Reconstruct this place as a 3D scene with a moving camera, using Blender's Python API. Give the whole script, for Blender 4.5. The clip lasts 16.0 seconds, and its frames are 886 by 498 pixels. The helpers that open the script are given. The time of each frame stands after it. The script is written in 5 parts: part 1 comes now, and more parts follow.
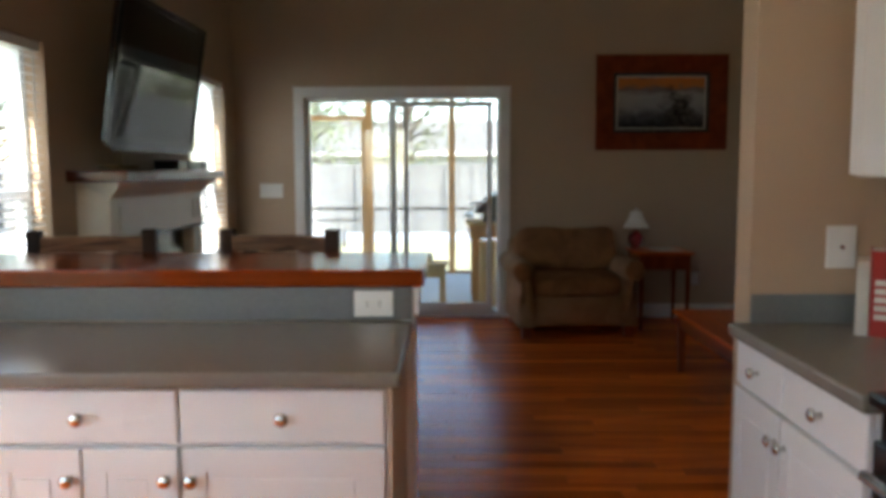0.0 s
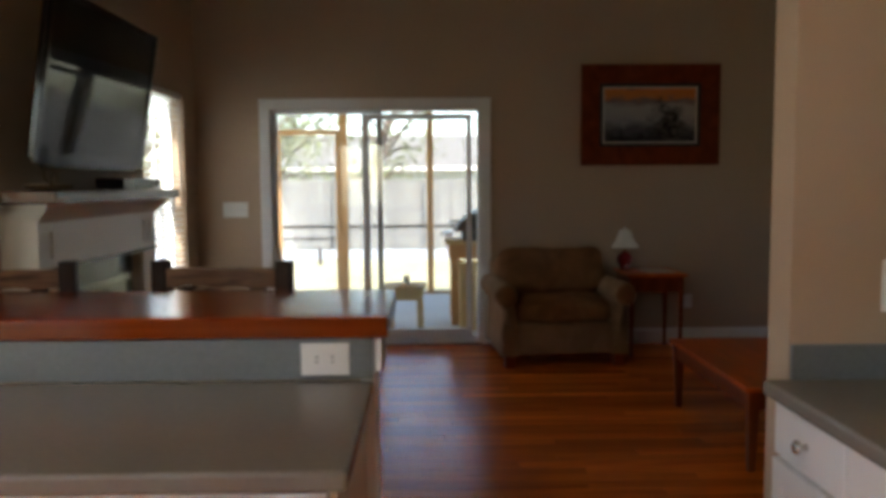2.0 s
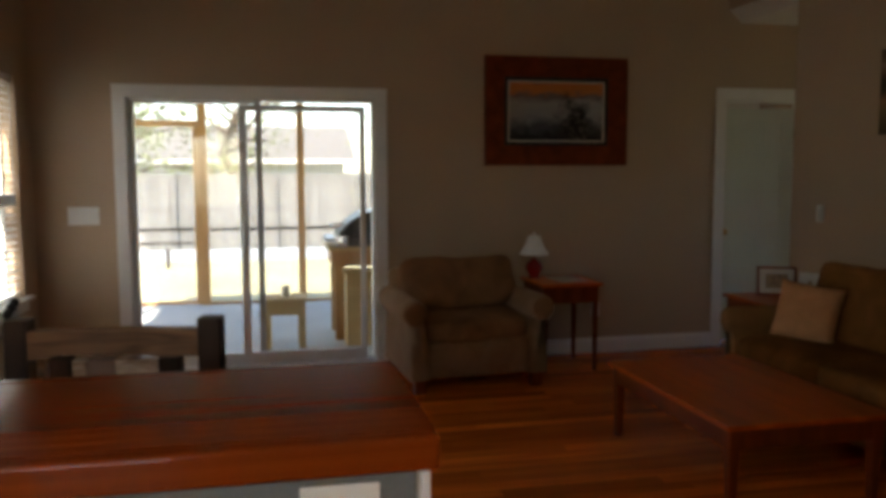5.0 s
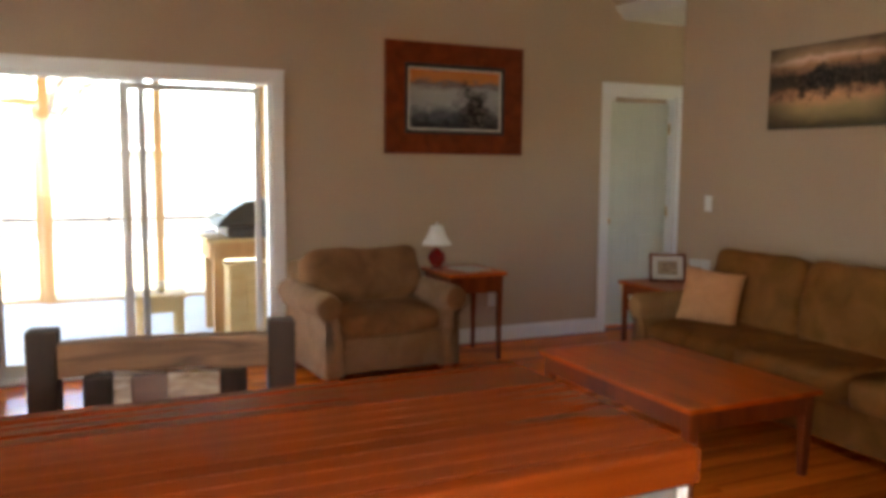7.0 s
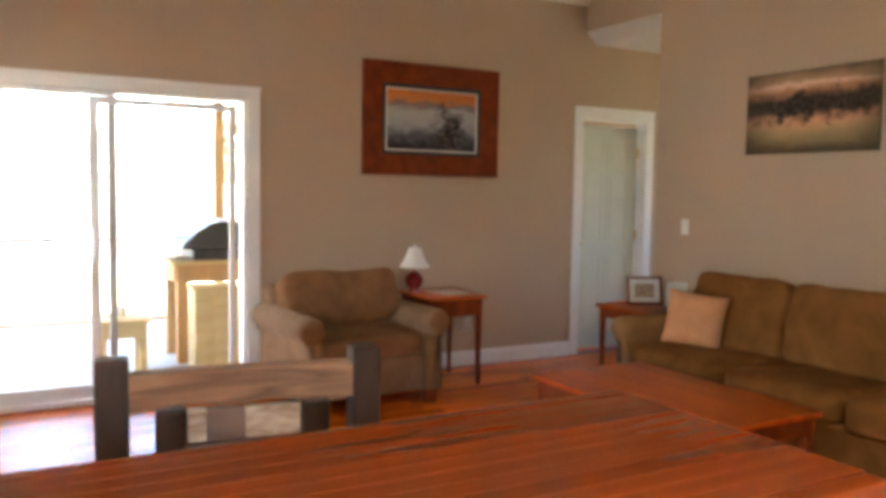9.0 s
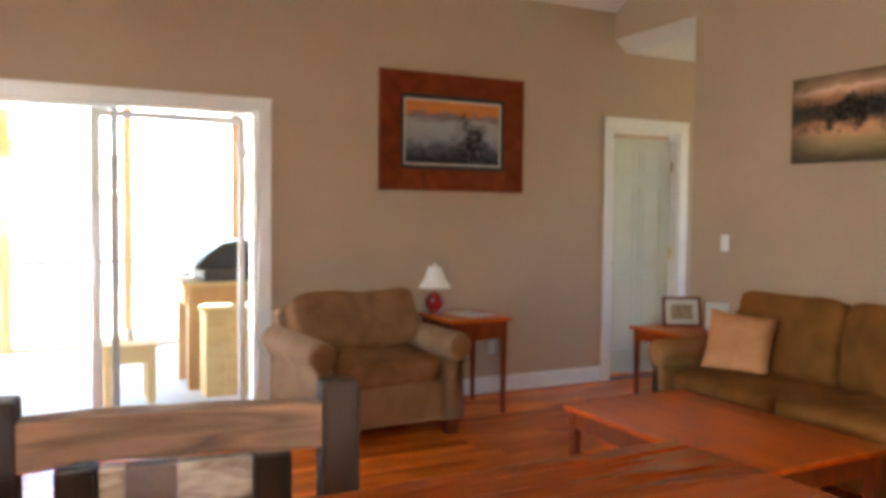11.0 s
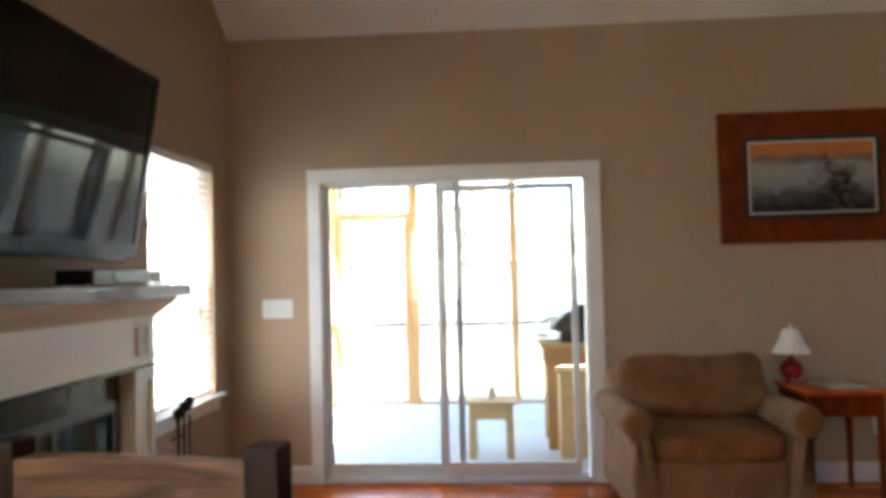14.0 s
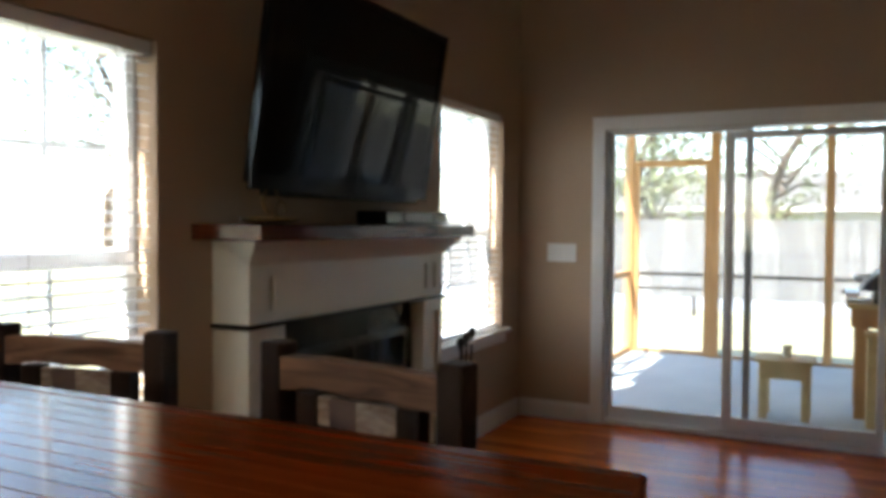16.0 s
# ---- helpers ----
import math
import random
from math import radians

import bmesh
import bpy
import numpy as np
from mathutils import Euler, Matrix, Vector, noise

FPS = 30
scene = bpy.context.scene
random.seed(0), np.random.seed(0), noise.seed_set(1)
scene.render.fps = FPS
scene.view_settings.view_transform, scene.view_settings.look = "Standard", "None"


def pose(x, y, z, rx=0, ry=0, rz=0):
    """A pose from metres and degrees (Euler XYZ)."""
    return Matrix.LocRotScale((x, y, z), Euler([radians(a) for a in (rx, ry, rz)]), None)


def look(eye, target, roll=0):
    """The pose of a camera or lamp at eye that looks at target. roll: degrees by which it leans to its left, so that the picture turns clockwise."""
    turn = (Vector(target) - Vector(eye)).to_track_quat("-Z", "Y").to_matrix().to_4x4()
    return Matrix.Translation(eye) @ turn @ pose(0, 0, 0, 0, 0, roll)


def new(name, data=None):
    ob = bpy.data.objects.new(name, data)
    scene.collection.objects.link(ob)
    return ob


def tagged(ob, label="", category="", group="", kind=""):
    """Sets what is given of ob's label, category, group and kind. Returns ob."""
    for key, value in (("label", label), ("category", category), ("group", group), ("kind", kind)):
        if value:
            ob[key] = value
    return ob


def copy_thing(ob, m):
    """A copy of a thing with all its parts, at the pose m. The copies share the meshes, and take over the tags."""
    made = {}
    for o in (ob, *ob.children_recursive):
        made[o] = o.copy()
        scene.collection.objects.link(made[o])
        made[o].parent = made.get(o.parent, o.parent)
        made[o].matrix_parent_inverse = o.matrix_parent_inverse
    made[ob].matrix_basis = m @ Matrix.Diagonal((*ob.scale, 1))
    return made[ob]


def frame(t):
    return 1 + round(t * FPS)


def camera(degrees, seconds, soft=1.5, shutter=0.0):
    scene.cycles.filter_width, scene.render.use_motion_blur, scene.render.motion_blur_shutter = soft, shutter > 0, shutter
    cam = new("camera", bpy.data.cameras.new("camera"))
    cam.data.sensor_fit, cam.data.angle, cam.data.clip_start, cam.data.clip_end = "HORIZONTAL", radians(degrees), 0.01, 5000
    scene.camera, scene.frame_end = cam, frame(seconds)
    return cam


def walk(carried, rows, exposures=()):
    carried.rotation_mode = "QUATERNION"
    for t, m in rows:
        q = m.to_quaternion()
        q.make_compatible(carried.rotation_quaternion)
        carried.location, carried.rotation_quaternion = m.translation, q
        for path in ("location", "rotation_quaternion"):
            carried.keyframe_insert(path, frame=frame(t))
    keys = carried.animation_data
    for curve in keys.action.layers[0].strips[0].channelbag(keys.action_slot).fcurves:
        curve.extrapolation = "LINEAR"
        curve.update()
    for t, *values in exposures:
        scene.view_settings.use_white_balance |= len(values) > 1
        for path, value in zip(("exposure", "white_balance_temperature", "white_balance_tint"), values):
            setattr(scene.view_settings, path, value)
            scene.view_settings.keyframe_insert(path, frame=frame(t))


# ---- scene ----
cam = camera(58.0, 16.0, soft=4.4)
PATH = [
    (0, (1.418, -7.358, 1.369), (1.401, -5.368, 1.172), -0.2),
    (0.5, (1.414, -7.236, 1.37), (1.38, -5.245, 1.19), -0.4),
    (1, (1.401, -7.117, 1.383), (1.379, -5.124, 1.213), -0.2),
    (1.5, (1.404, -7.018, 1.386), (1.408, -5.024, 1.223), -0.3),
    (2, (1.445, -6.89, 1.388), (1.477, -4.897, 1.227), -0.4),
    (2.5, (1.509, -6.731, 1.399), (1.559, -4.739, 1.232), -0.7),
    (3, (1.497, -6.552, 1.374), (1.593, -4.561, 1.209), -0.9),
    (5.5, (1.007, -6.047, 1.472), (1.51, -4.12, 1.288), 0.1),
    (6, (0.93, -5.93, 1.433), (1.529, -4.03, 1.253), 0.3),
    (6.5, (0.759, -5.783, 1.416), (1.493, -3.932, 1.229), 0.4),
    (7, (0.583, -5.781, 1.444), (1.415, -3.973, 1.239), 0.5),
    (7.5, (0.597, -5.66, 1.406), (1.481, -3.874, 1.228), 0.4),
    (8, (0.568, -5.594, 1.412), (1.487, -3.825, 1.25), 0.7),
    (8.5, (0.469, -5.561, 1.418), (1.416, -3.805, 1.268), 0.8),
    (9, (0.357, -5.561, 1.426), (1.328, -3.818, 1.281), 1.0),
    (11.5, (0.669, -5.197, 1.347), (1.523, -3.39, 1.295), 0.2),
    (12, (0.775, -5.16, 1.326), (1.539, -3.312, 1.311), -0.5),
    (12.5, (0.867, -5.264, 1.356), (1.522, -3.374, 1.362), -0.6),
    (13, (1.024, -5.384, 1.394), (1.507, -3.443, 1.425), -0.3),
    (13.5, (1.186, -5.464, 1.413), (1.386, -3.475, 1.468), -0.5),
    (14, (1.3, -5.352, 1.373), (1.157, -3.358, 1.443), -1.4),
    (14.5, (1.378, -5.43, 1.388), (0.951, -3.477, 1.421), -0.8),
    (15, (1.406, -5.43, 1.375), (0.772, -3.534, 1.375), -0.4),
    (15.5, (1.478, -5.437, 1.376), (0.688, -3.6, 1.343), 0.1),
    (16, (1.545, -5.447, 1.375), (0.656, -3.657, 1.314), 0.45),
]
EXPOSURES = [(0, 2.8, 6250, 5), (1.5, 2.65, 6500, 7), (3.2, 2.5, 6900, 9), (5.5, 2.65, 7200, 11), (6.0, 3.25, 7200, 12), (6.5, 3.95, 7150, 13), (7.2, 4.45, 7050, 14),
             (9, 4.9, 6850, 15), (11.5, 5.05, 6800, 14), (13, 5.2, 6250, 9), (14, 4.25, 6250, 8), (14.6, 3.6, 6250, 7), (15.3, 3.05, 6300, 7), (16, 2.85, 6350, 8)]
walk(cam, [(t, look(eye, target, roll)) for t, eye, target, roll in PATH], EXPOSURES)

# ---- world, sun, lamps ----
SUN_EL, SUN_AZ = 54.0, 199.0   # the sun stands over the house, behind it
world = bpy.data.worlds.new("sky")
scene.world = world
world.use_nodes = True
wn = world.node_tree.nodes
sky = wn.new("ShaderNodeTexSky")
sky.sky_type = "NISHITA"
sky.sun_disc = False
sky.sun_elevation, sky.sun_rotation = radians(SUN_EL), radians(SUN_AZ)
wn["Background"].inputs["Strength"].default_value = 0.15
world.node_tree.links.new(sky.outputs[0], wn["Background"].inputs["Color"])
sun_data = bpy.data.lights.new("sun", "SUN")
sun_data.energy, sun_data.angle, sun_data.color = 3.9, radians(0.6), (1.0, 0.95, 0.86)
sun_from = Vector((math.sin(radians(SUN_AZ)) * math.cos(radians(SUN_EL)), math.cos(radians(SUN_AZ)) * math.cos(radians(SUN_EL)), math.sin(radians(SUN_EL))))
new("sun", sun_data).matrix_world = look(sun_from * 40, (0, 0, 0))


# ---- materials ----
def mat(name, c1, c2=None, rough=0.6, scale=(6, 6, 6), bump=0.1, fine=60.0, metal=0.0, rand=0.0, coat=0.0, detail=6.0, sheen=0.0, spec=0.5, distort=0.6, islands=False):
    """Two-scale noise over object coordinates: broad variation from c1 to c2, fine bump."""
    c2 = c2 or tuple(c * 0.8 for c in c1)
    m = bpy.data.materials.new(name)
    m.use_nodes = True
    n, l = m.node_tree.nodes, m.node_tree.links
    b = n["Principled BSDF"]
    b.inputs["Metallic"].default_value = metal
    b.inputs["Specular IOR Level"].default_value = spec
    b.inputs["Coat Weight"].default_value = coat
    b.inputs["Coat Roughness"].default_value = 0.06
    b.inputs["Sheen Weight"].default_value = sheen
    co, mp = n.new("ShaderNodeTexCoord"), n.new("ShaderNodeMapping")
    mp.inputs["Scale"].default_value = scale
    l.new(co.outputs["Object"], mp.inputs["Vector"])
    no = n.new("ShaderNodeTexNoise")
    no.inputs["Scale"].default_value, no.inputs["Detail"].default_value, no.inputs["Distortion"].default_value = 1.0, detail, distort
    vec = mp.outputs["Vector"]
    if rand:
        if islands:
            src = n.new("ShaderNodeNewGeometry").outputs["Random Per Island"]
        else:
            src = n.new("ShaderNodeObjectInfo").outputs["Random"]
        off = n.new("ShaderNodeVectorMath")
        off.operation = "MULTIPLY_ADD"
        off.inputs[1].default_value = (37, 53, 71)
        l.new(src, off.inputs[0])
        l.new(vec, off.inputs[2])
        vec = off.outputs[0]
    l.new(vec, no.inputs["Vector"])
    rp = n.new("ShaderNodeValToRGB")
    rp.color_ramp.elements[0].position, rp.color_ramp.elements[1].position = 0.32, 0.68
    rp.color_ramp.elements[0].color, rp.color_ramp.elements[1].color = (*c2, 1), (*c1, 1)
    l.new(no.outputs[0], rp.inputs[0])
    col = rp.outputs[0]
    if rand:
        hs = n.new("ShaderNodeHueSaturation")
        mr = n.new("ShaderNodeMapRange")
        mr.inputs["To Min"].default_value, mr.inputs["To Max"].default_value = 1 - rand, 1 + rand
        l.new(src, mr.inputs["Value"])
        l.new(mr.outputs[0], hs.inputs["Value"])
        l.new(col, hs.inputs["Color"])
        col = hs.outputs[0]
    l.new(col, b.inputs["Base Color"])
    f = n.new("ShaderNodeTexNoise")
    f.inputs["Scale"].default_value, f.inputs["Detail"].default_value = fine, 3
    l.new(co.outputs["Object"], f.inputs["Vector"])
    rr = n.new("ShaderNodeMapRange")
    rr.inputs["To Min"].default_value, rr.inputs["To Max"].default_value = max(0.02, rough * 0.82), min(1, rough * 1.18)
    l.new(no.outputs[0], rr.inputs["Value"])
    l.new(rr.outputs[0], b.inputs["Roughness"])
    if bump:
        bp = n.new("ShaderNodeBump")
        bp.inputs["Strength"].default_value, bp.inputs["Distance"].default_value = bump, 0.004
        l.new(f.outputs[0], bp.inputs["Height"])
        l.new(bp.outputs[0], b.inputs["Normal"])
    return m


def glass_mat(name, tint=(1, 1, 1), rough=0.0):
    m = bpy.data.materials.new(name)
    m.use_nodes = True
    b = m.node_tree.nodes["Principled BSDF"]
    b.inputs["Base Color"].default_value = (*tint, 1)
    b.inputs["Transmission Weight"].default_value = 1.0
    b.inputs["Roughness"].default_value = rough
    b.inputs["IOR"].default_value = 1.45
    return m


def glow_mat(name, colour, strength):
    m = bpy.data.materials.new(name)
    m.use_nodes = True
    b = m.node_tree.nodes["Principled BSDF"]
    b.inputs["Base Color"].default_value = (0.8, 0.8, 0.8, 1)
    b.inputs["Emission Color"].default_value = (*colour, 1)
    b.inputs["Emission Strength"].default_value = strength
    return m


M_WALL = mat("taupe_wall_paint", (0.47, 0.345, 0.236), (0.45, 0.328, 0.223), 0.75, (1.2, 1.2, 1.2), 0.12, 160)
M_CEIL = mat("ceiling_paint", (0.74, 0.71, 0.67), (0.70, 0.67, 0.63), 0.85, (2, 2, 2), 0.25, 120)
M_TRIM = mat("white_trim_paint", (0.80, 0.80, 0.79), (0.76, 0.76, 0.75), 0.35, (5, 5, 5), 0.05, 80)
# trim paint of the fireplace, yellow light off the lawn mixed into its colour
M_TRIM_LAWN = mat("trim_paint_lawn_light", (0.76, 0.72, 0.60), (0.72, 0.68, 0.56), 0.4, (4, 4, 4), 0.06, 80)
M_GROUNDSTRIP = mat("blue_grey_ground", (0.30, 0.33, 0.36), (0.22, 0.245, 0.27), 0.9, (9, 9, 9), 0.6, 40)
M_VINYL = mat("white_vinyl", (0.78, 0.79, 0.80), (0.73, 0.74, 0.76), 0.3, (4, 4, 4), 0.03, 80)
# white vinyl with backlit shade in its colour, for the outer stile
M_VINYL_BACKLIT = mat("backlit_white_vinyl", (0.56, 0.57, 0.59), (0.49, 0.50, 0.52), 0.4, (8, 8, 3), 0.05, 90)
M_CAB = mat("white_cabinet_lacquer", (0.78, 0.78, 0.79), (0.74, 0.74, 0.75), 0.3, (3, 3, 3), 0.03, 60)
M_CABSIDE = mat("cabinet_end_panel", (0.55, 0.45, 0.35), (0.50, 0.40, 0.31), 0.45, (3, 3, 12), 0.06, 60)
M_COUNTER = mat("grey_solid_surface", (0.20, 0.178, 0.15), (0.186, 0.166, 0.14), 0.22, (90, 90, 90), 0.02, 200)
M_SPLASH = mat("grey_backsplash", (0.17, 0.185, 0.19), (0.145, 0.16, 0.165), 0.4, (90, 90, 90), 0.02, 200)
M_BAR = mat("varnished_red_wood", (0.20, 0.036, 0.005), (0.155, 0.026, 0.0038), 0.15, (0.9, 60, 60), 0.008, 60, rand=0.22, coat=0.05, distort=0.05, spec=0.14, detail=4)
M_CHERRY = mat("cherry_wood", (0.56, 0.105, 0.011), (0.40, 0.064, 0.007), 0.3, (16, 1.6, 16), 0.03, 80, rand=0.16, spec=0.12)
# dark copy of the cherry: puts shade into the colour of the table aprons
M_CHERRY_X = mat("cherry_legs_shaded_aprons", (0.25, 0.048, 0.010), (0.16, 0.028, 0.006), 0.36, (14, 14, 1.6), 0.05, 80, rand=0.1, spec=0.2)
M_FLOOR = mat("hardwood_floor_board", (0.78, 0.185, 0.019), (0.50, 0.098, 0.010), 0.24, (1.0, 11, 11), 0.04, 70, rand=0.34, spec=0.24, distort=1.0)
M_FLOORJ = mat("hardwood_floor_rest", (0.78, 0.185, 0.019), (0.50, 0.098, 0.010), 0.24, (1.0, 11, 11), 0.04, 70, rand=0.34, spec=0.24, distort=1.0, islands=True)
M_GAP = mat("dark_joint", (0.03, 0.012, 0.006), None, 0.8)
M_MANTEL = mat("mantel_wood", (0.10, 0.024, 0.008), (0.05, 0.012, 0.005), 0.13, (22, 1.2, 22), 0.02, 70, coat=0.1, spec=0.25)
M_SUEDE = mat("tan_microsuede", (0.34, 0.205, 0.112), (0.255, 0.148, 0.078), 0.9, (7, 7, 7), 0.25, 260, spec=0.1)
M_SUEDE_D = mat("brown_microsuede", (0.30, 0.148, 0.065), (0.20, 0.095, 0.041), 0.9, (6, 6, 6), 0.25, 260, spec=0.1)
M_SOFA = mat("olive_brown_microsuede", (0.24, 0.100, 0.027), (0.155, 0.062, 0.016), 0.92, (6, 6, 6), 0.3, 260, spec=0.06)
# lighter brown for the sofa arms; base, back and cushions take the darker one
M_SOFA_L = mat("sofa_arm_microsuede", (0.33, 0.17, 0.066), (0.245, 0.122, 0.046), 0.92, (4, 4, 4), 0.25, 260, spec=0.1)
M_PILLOW = mat("apricot_pillow_cloth", (0.62, 0.31, 0.145), (0.52, 0.25, 0.11), 0.95, (9, 9, 9), 0.4, 180, spec=0.1)
M_BLACK = mat("black_plastic", (0.012, 0.012, 0.013), (0.008, 0.008, 0.009), 0.22, (5, 5, 5), 0.02, 100)
M_BEZEL = mat("glossy_black_bezel", (0.008, 0.008, 0.009), (0.006, 0.006, 0.007), 0.16, (5, 5, 5), 0.01, 100, spec=0.18)
M_DULL = mat("dull_silver_plastic", (0.16, 0.16, 0.165), (0.12, 0.12, 0.125), 0.35, (9, 9, 9), 0.02, 100)
M_SCREEN = mat("black_glass_screen", (0.005, 0.005, 0.006), (0.004, 0.004, 0.005), 0.05, (2, 2, 2), 0, 10, spec=0.1)
M_IRON = mat("black_iron", (0.018, 0.017, 0.016), (0.01, 0.01, 0.01), 0.45, (8, 8, 8), 0.15, 90, metal=0.4)
M_FIREBOX = mat("sooty_firebox", (0.025, 0.022, 0.02), (0.012, 0.011, 0.01), 0.9, (5, 5, 5), 0.4, 30)
M_STONE = mat("dark_slate_surround", (0.022, 0.021, 0.020), (0.012, 0.011, 0.011), 0.2, (7, 7, 7), 0.05, 40, spec=0.15)
M_BRASS = mat("brass", (0.65, 0.42, 0.14), (0.55, 0.34, 0.1), 0.28, (9, 9, 9), 0.03, 80, metal=1.0)
M_OLDBRASS = mat("aged_brass", (0.22, 0.14, 0.05), (0.10, 0.065, 0.03), 0.4, (30, 30, 30), 0.2, 60, metal=0.9)
M_NICKEL = mat("brushed_nickel", (0.62, 0.60, 0.57), (0.52, 0.50, 0.47), 0.25, (20, 20, 20), 0.03, 80, metal=1.0)
M_POST = mat("dark_stained_post", (0.045, 0.025, 0.017), (0.014, 0.009, 0.007), 0.5, (18, 18, 2.2), 0.5, 45, rand=0.12, spec=0.2)
M_RAILW = mat("reclaimed_brown_plank", (0.29, 0.16, 0.09), (0.06, 0.032, 0.02), 0.55, (3.0, 34, 34), 0.9, 40, rand=0.12, distort=1.0, detail=10, spec=0.25)
M_WHITEW = mat("worn_white_plank", (0.52, 0.47, 0.41), (0.20, 0.14, 0.10), 0.65, (7, 30, 30), 0.7, 45, distort=2.0)
M_GREYW = mat("worn_mauve_plank", (0.17, 0.12, 0.105), (0.10, 0.065, 0.055), 0.6, (6, 26, 26), 0.6, 45)
M_PFRAME = mat("mahogany_frame", (0.215, 0.038, 0.008), (0.13, 0.022, 0.004), 0.45, (9, 9, 9), 0.08, 70, spec=0.2)
M_DARKLINE = mat("dark_liner", (0.02, 0.018, 0.018), None, 0.5)
M_MATBOARD = mat("pale_mat_board", (0.62, 0.60, 0.55), (0.58, 0.56, 0.51), 0.8, (8, 8, 8), 0.1, 200)
M_PLATE = mat("white_switch_plastic", (0.80, 0.80, 0.78), (0.77, 0.77, 0.75), 0.35, (8, 8, 8), 0.0, 60)
M_SHADE = mat("white_pleated_shade", (0.80, 0.78, 0.72), (0.74, 0.71, 0.65), 0.8, (30, 30, 4), 0.2, 120)
M_REDGLAZE = mat("red_ceramic_glaze", (0.28, 0.012, 0.010), (0.2, 0.008, 0.007), 0.12, (9, 9, 9), 0.02, 60, coat=0.6)
M_PAPER = mat("paper", (0.72, 0.70, 0.66), (0.66, 0.63, 0.58), 0.8, (20, 20, 20), 0.1, 90)
M_BLIND = mat("white_blind_slat", (0.80, 0.81, 0.82), (0.76, 0.77, 0.79), 0.45, (4, 4, 4), 0.03, 80)
M_CORD = mat("blind_cord", (0.55, 0.55, 0.54), None, 0.8)
M_DOOR = mat("pale_green_white_paint", (0.66, 0.70, 0.62), (0.62, 0.66, 0.58), 0.4, (3, 3, 3), 0.04, 80)
M_PINE = mat("pine_lumber", (0.50, 0.285, 0.115), (0.38, 0.20, 0.075), 0.6, (16, 16, 1.6), 0.25, 60, rand=0.14)
M_PINE_P = mat("pale_pine_board", (0.62, 0.46, 0.22), (0.52, 0.36, 0.15), 0.6, (3, 3, 14), 0.2, 60, rand=0.10)
M_CONC = mat("porch_concrete", (0.50, 0.53, 0.52), (0.42, 0.45, 0.45), 0.75, (2.5, 2.5, 2.5), 0.3, 50)
M_FENCE = mat("weathered_fence_board", (0.17, 0.165, 0.155), (0.12, 0.116, 0.108), 0.85, (10, 10, 1.2), 0.4, 40, rand=0.16)
M_GRASS = mat("lawn", (0.36, 0.34, 0.21), (0.27, 0.26, 0.15), 0.95, (0.7, 0.7, 0.7), 0.8, 30, spec=0.1)
M_LEAF = mat("leaves", (0.17, 0.20, 0.075), (0.11, 0.135, 0.05), 0.6, (3, 3, 3), 0, 20, rand=0.35, islands=True)
M_BARK = mat("bark", (0.12, 0.085, 0.06), (0.06, 0.042, 0.03), 0.9, (12, 12, 2), 0.9, 25)
M_SIDING = mat("pale_siding", (0.55, 0.56, 0.57), (0.50, 0.51, 0.52), 0.7, (2, 2, 12), 0.1, 40)
M_SHINGLE = mat("grey_shingle", (0.16, 0.155, 0.15), (0.11, 0.105, 0.10), 0.9, (10, 10, 10), 0.5, 30)
M_PORCHCEIL = mat("porch_ceiling_board", (0.62, 0.60, 0.55), (0.56, 0.54, 0.49), 0.7, (2, 14, 2), 0.2, 40)
M_SCREENW = mat("grill_hood_enamel", (0.035, 0.04, 0.04), (0.02, 0.024, 0.024), 0.3, (6, 6, 6), 0.1, 80)
M_STEEL = mat("stainless_steel", (0.55, 0.56, 0.57), (0.48, 0.49, 0.50), 0.3, (3, 3, 40), 0.03, 80, metal=1.0)
M_RED = mat("red_book_cloth", (0.42, 0.030, 0.022), (0.36, 0.024, 0.018), 0.5, (9, 9, 9), 0.1, 120)
M_GLASS = glass_mat("window_glass")
M_MESH = bpy.data.materials.new("insect_screen")
M_MESH.use_nodes = True
_n, _l = M_MESH.node_tree.nodes, M_MESH.node_tree.links
_n["Principled BSDF"].inputs["Base Color"].default_value = (0.50, 0.51, 0.52, 1)
_n["Principled BSDF"].inputs["Roughness"].default_value = 0.8
_mix, _clear = _n.new("ShaderNodeMixShader"), _n.new("ShaderNodeBsdfTransparent")
_mix.inputs[0].default_value = 0.22
_l.new(_clear.outputs[0], _mix.inputs[1])
_l.new(_n["Principled BSDF"].outputs[0], _mix.inputs[2])
_l.new(_mix.outputs[0], _n["Material Output"].inputs[0])
M_AMBER = glow_mat("lamp_diffuser", (1.0, 0.84, 0.64), 6.0)


# ---- building helpers ----
def part(name, bm, material, parent=None, label="", smooth=False, at=None):
    """Link a bmesh as one mesh object under a thing or a part."""
    me = bpy.data.meshes.new(name)
    bmesh.ops.recalc_face_normals(bm, faces=bm.faces)
    bm.to_mesh(me)
    bm.free()
    me.materials.append(material)
    if smooth:
        for p in me.polygons:
            p.use_smooth = True
    ob = new(name, me)
    if parent is not None:
        ob.parent = parent
    if at is not None:
        ob.matrix_basis = at
    return tagged(ob, label)


def thing(name, label, category, group="", at=None):
    ob = new(name)
    ob.empty_display_size = 0.1
    if at is not None:
        ob.matrix_basis = at
    return tagged(ob, label, category, group)


def structure(ob, label, category):
    return tagged(ob, label, category, kind="structure")


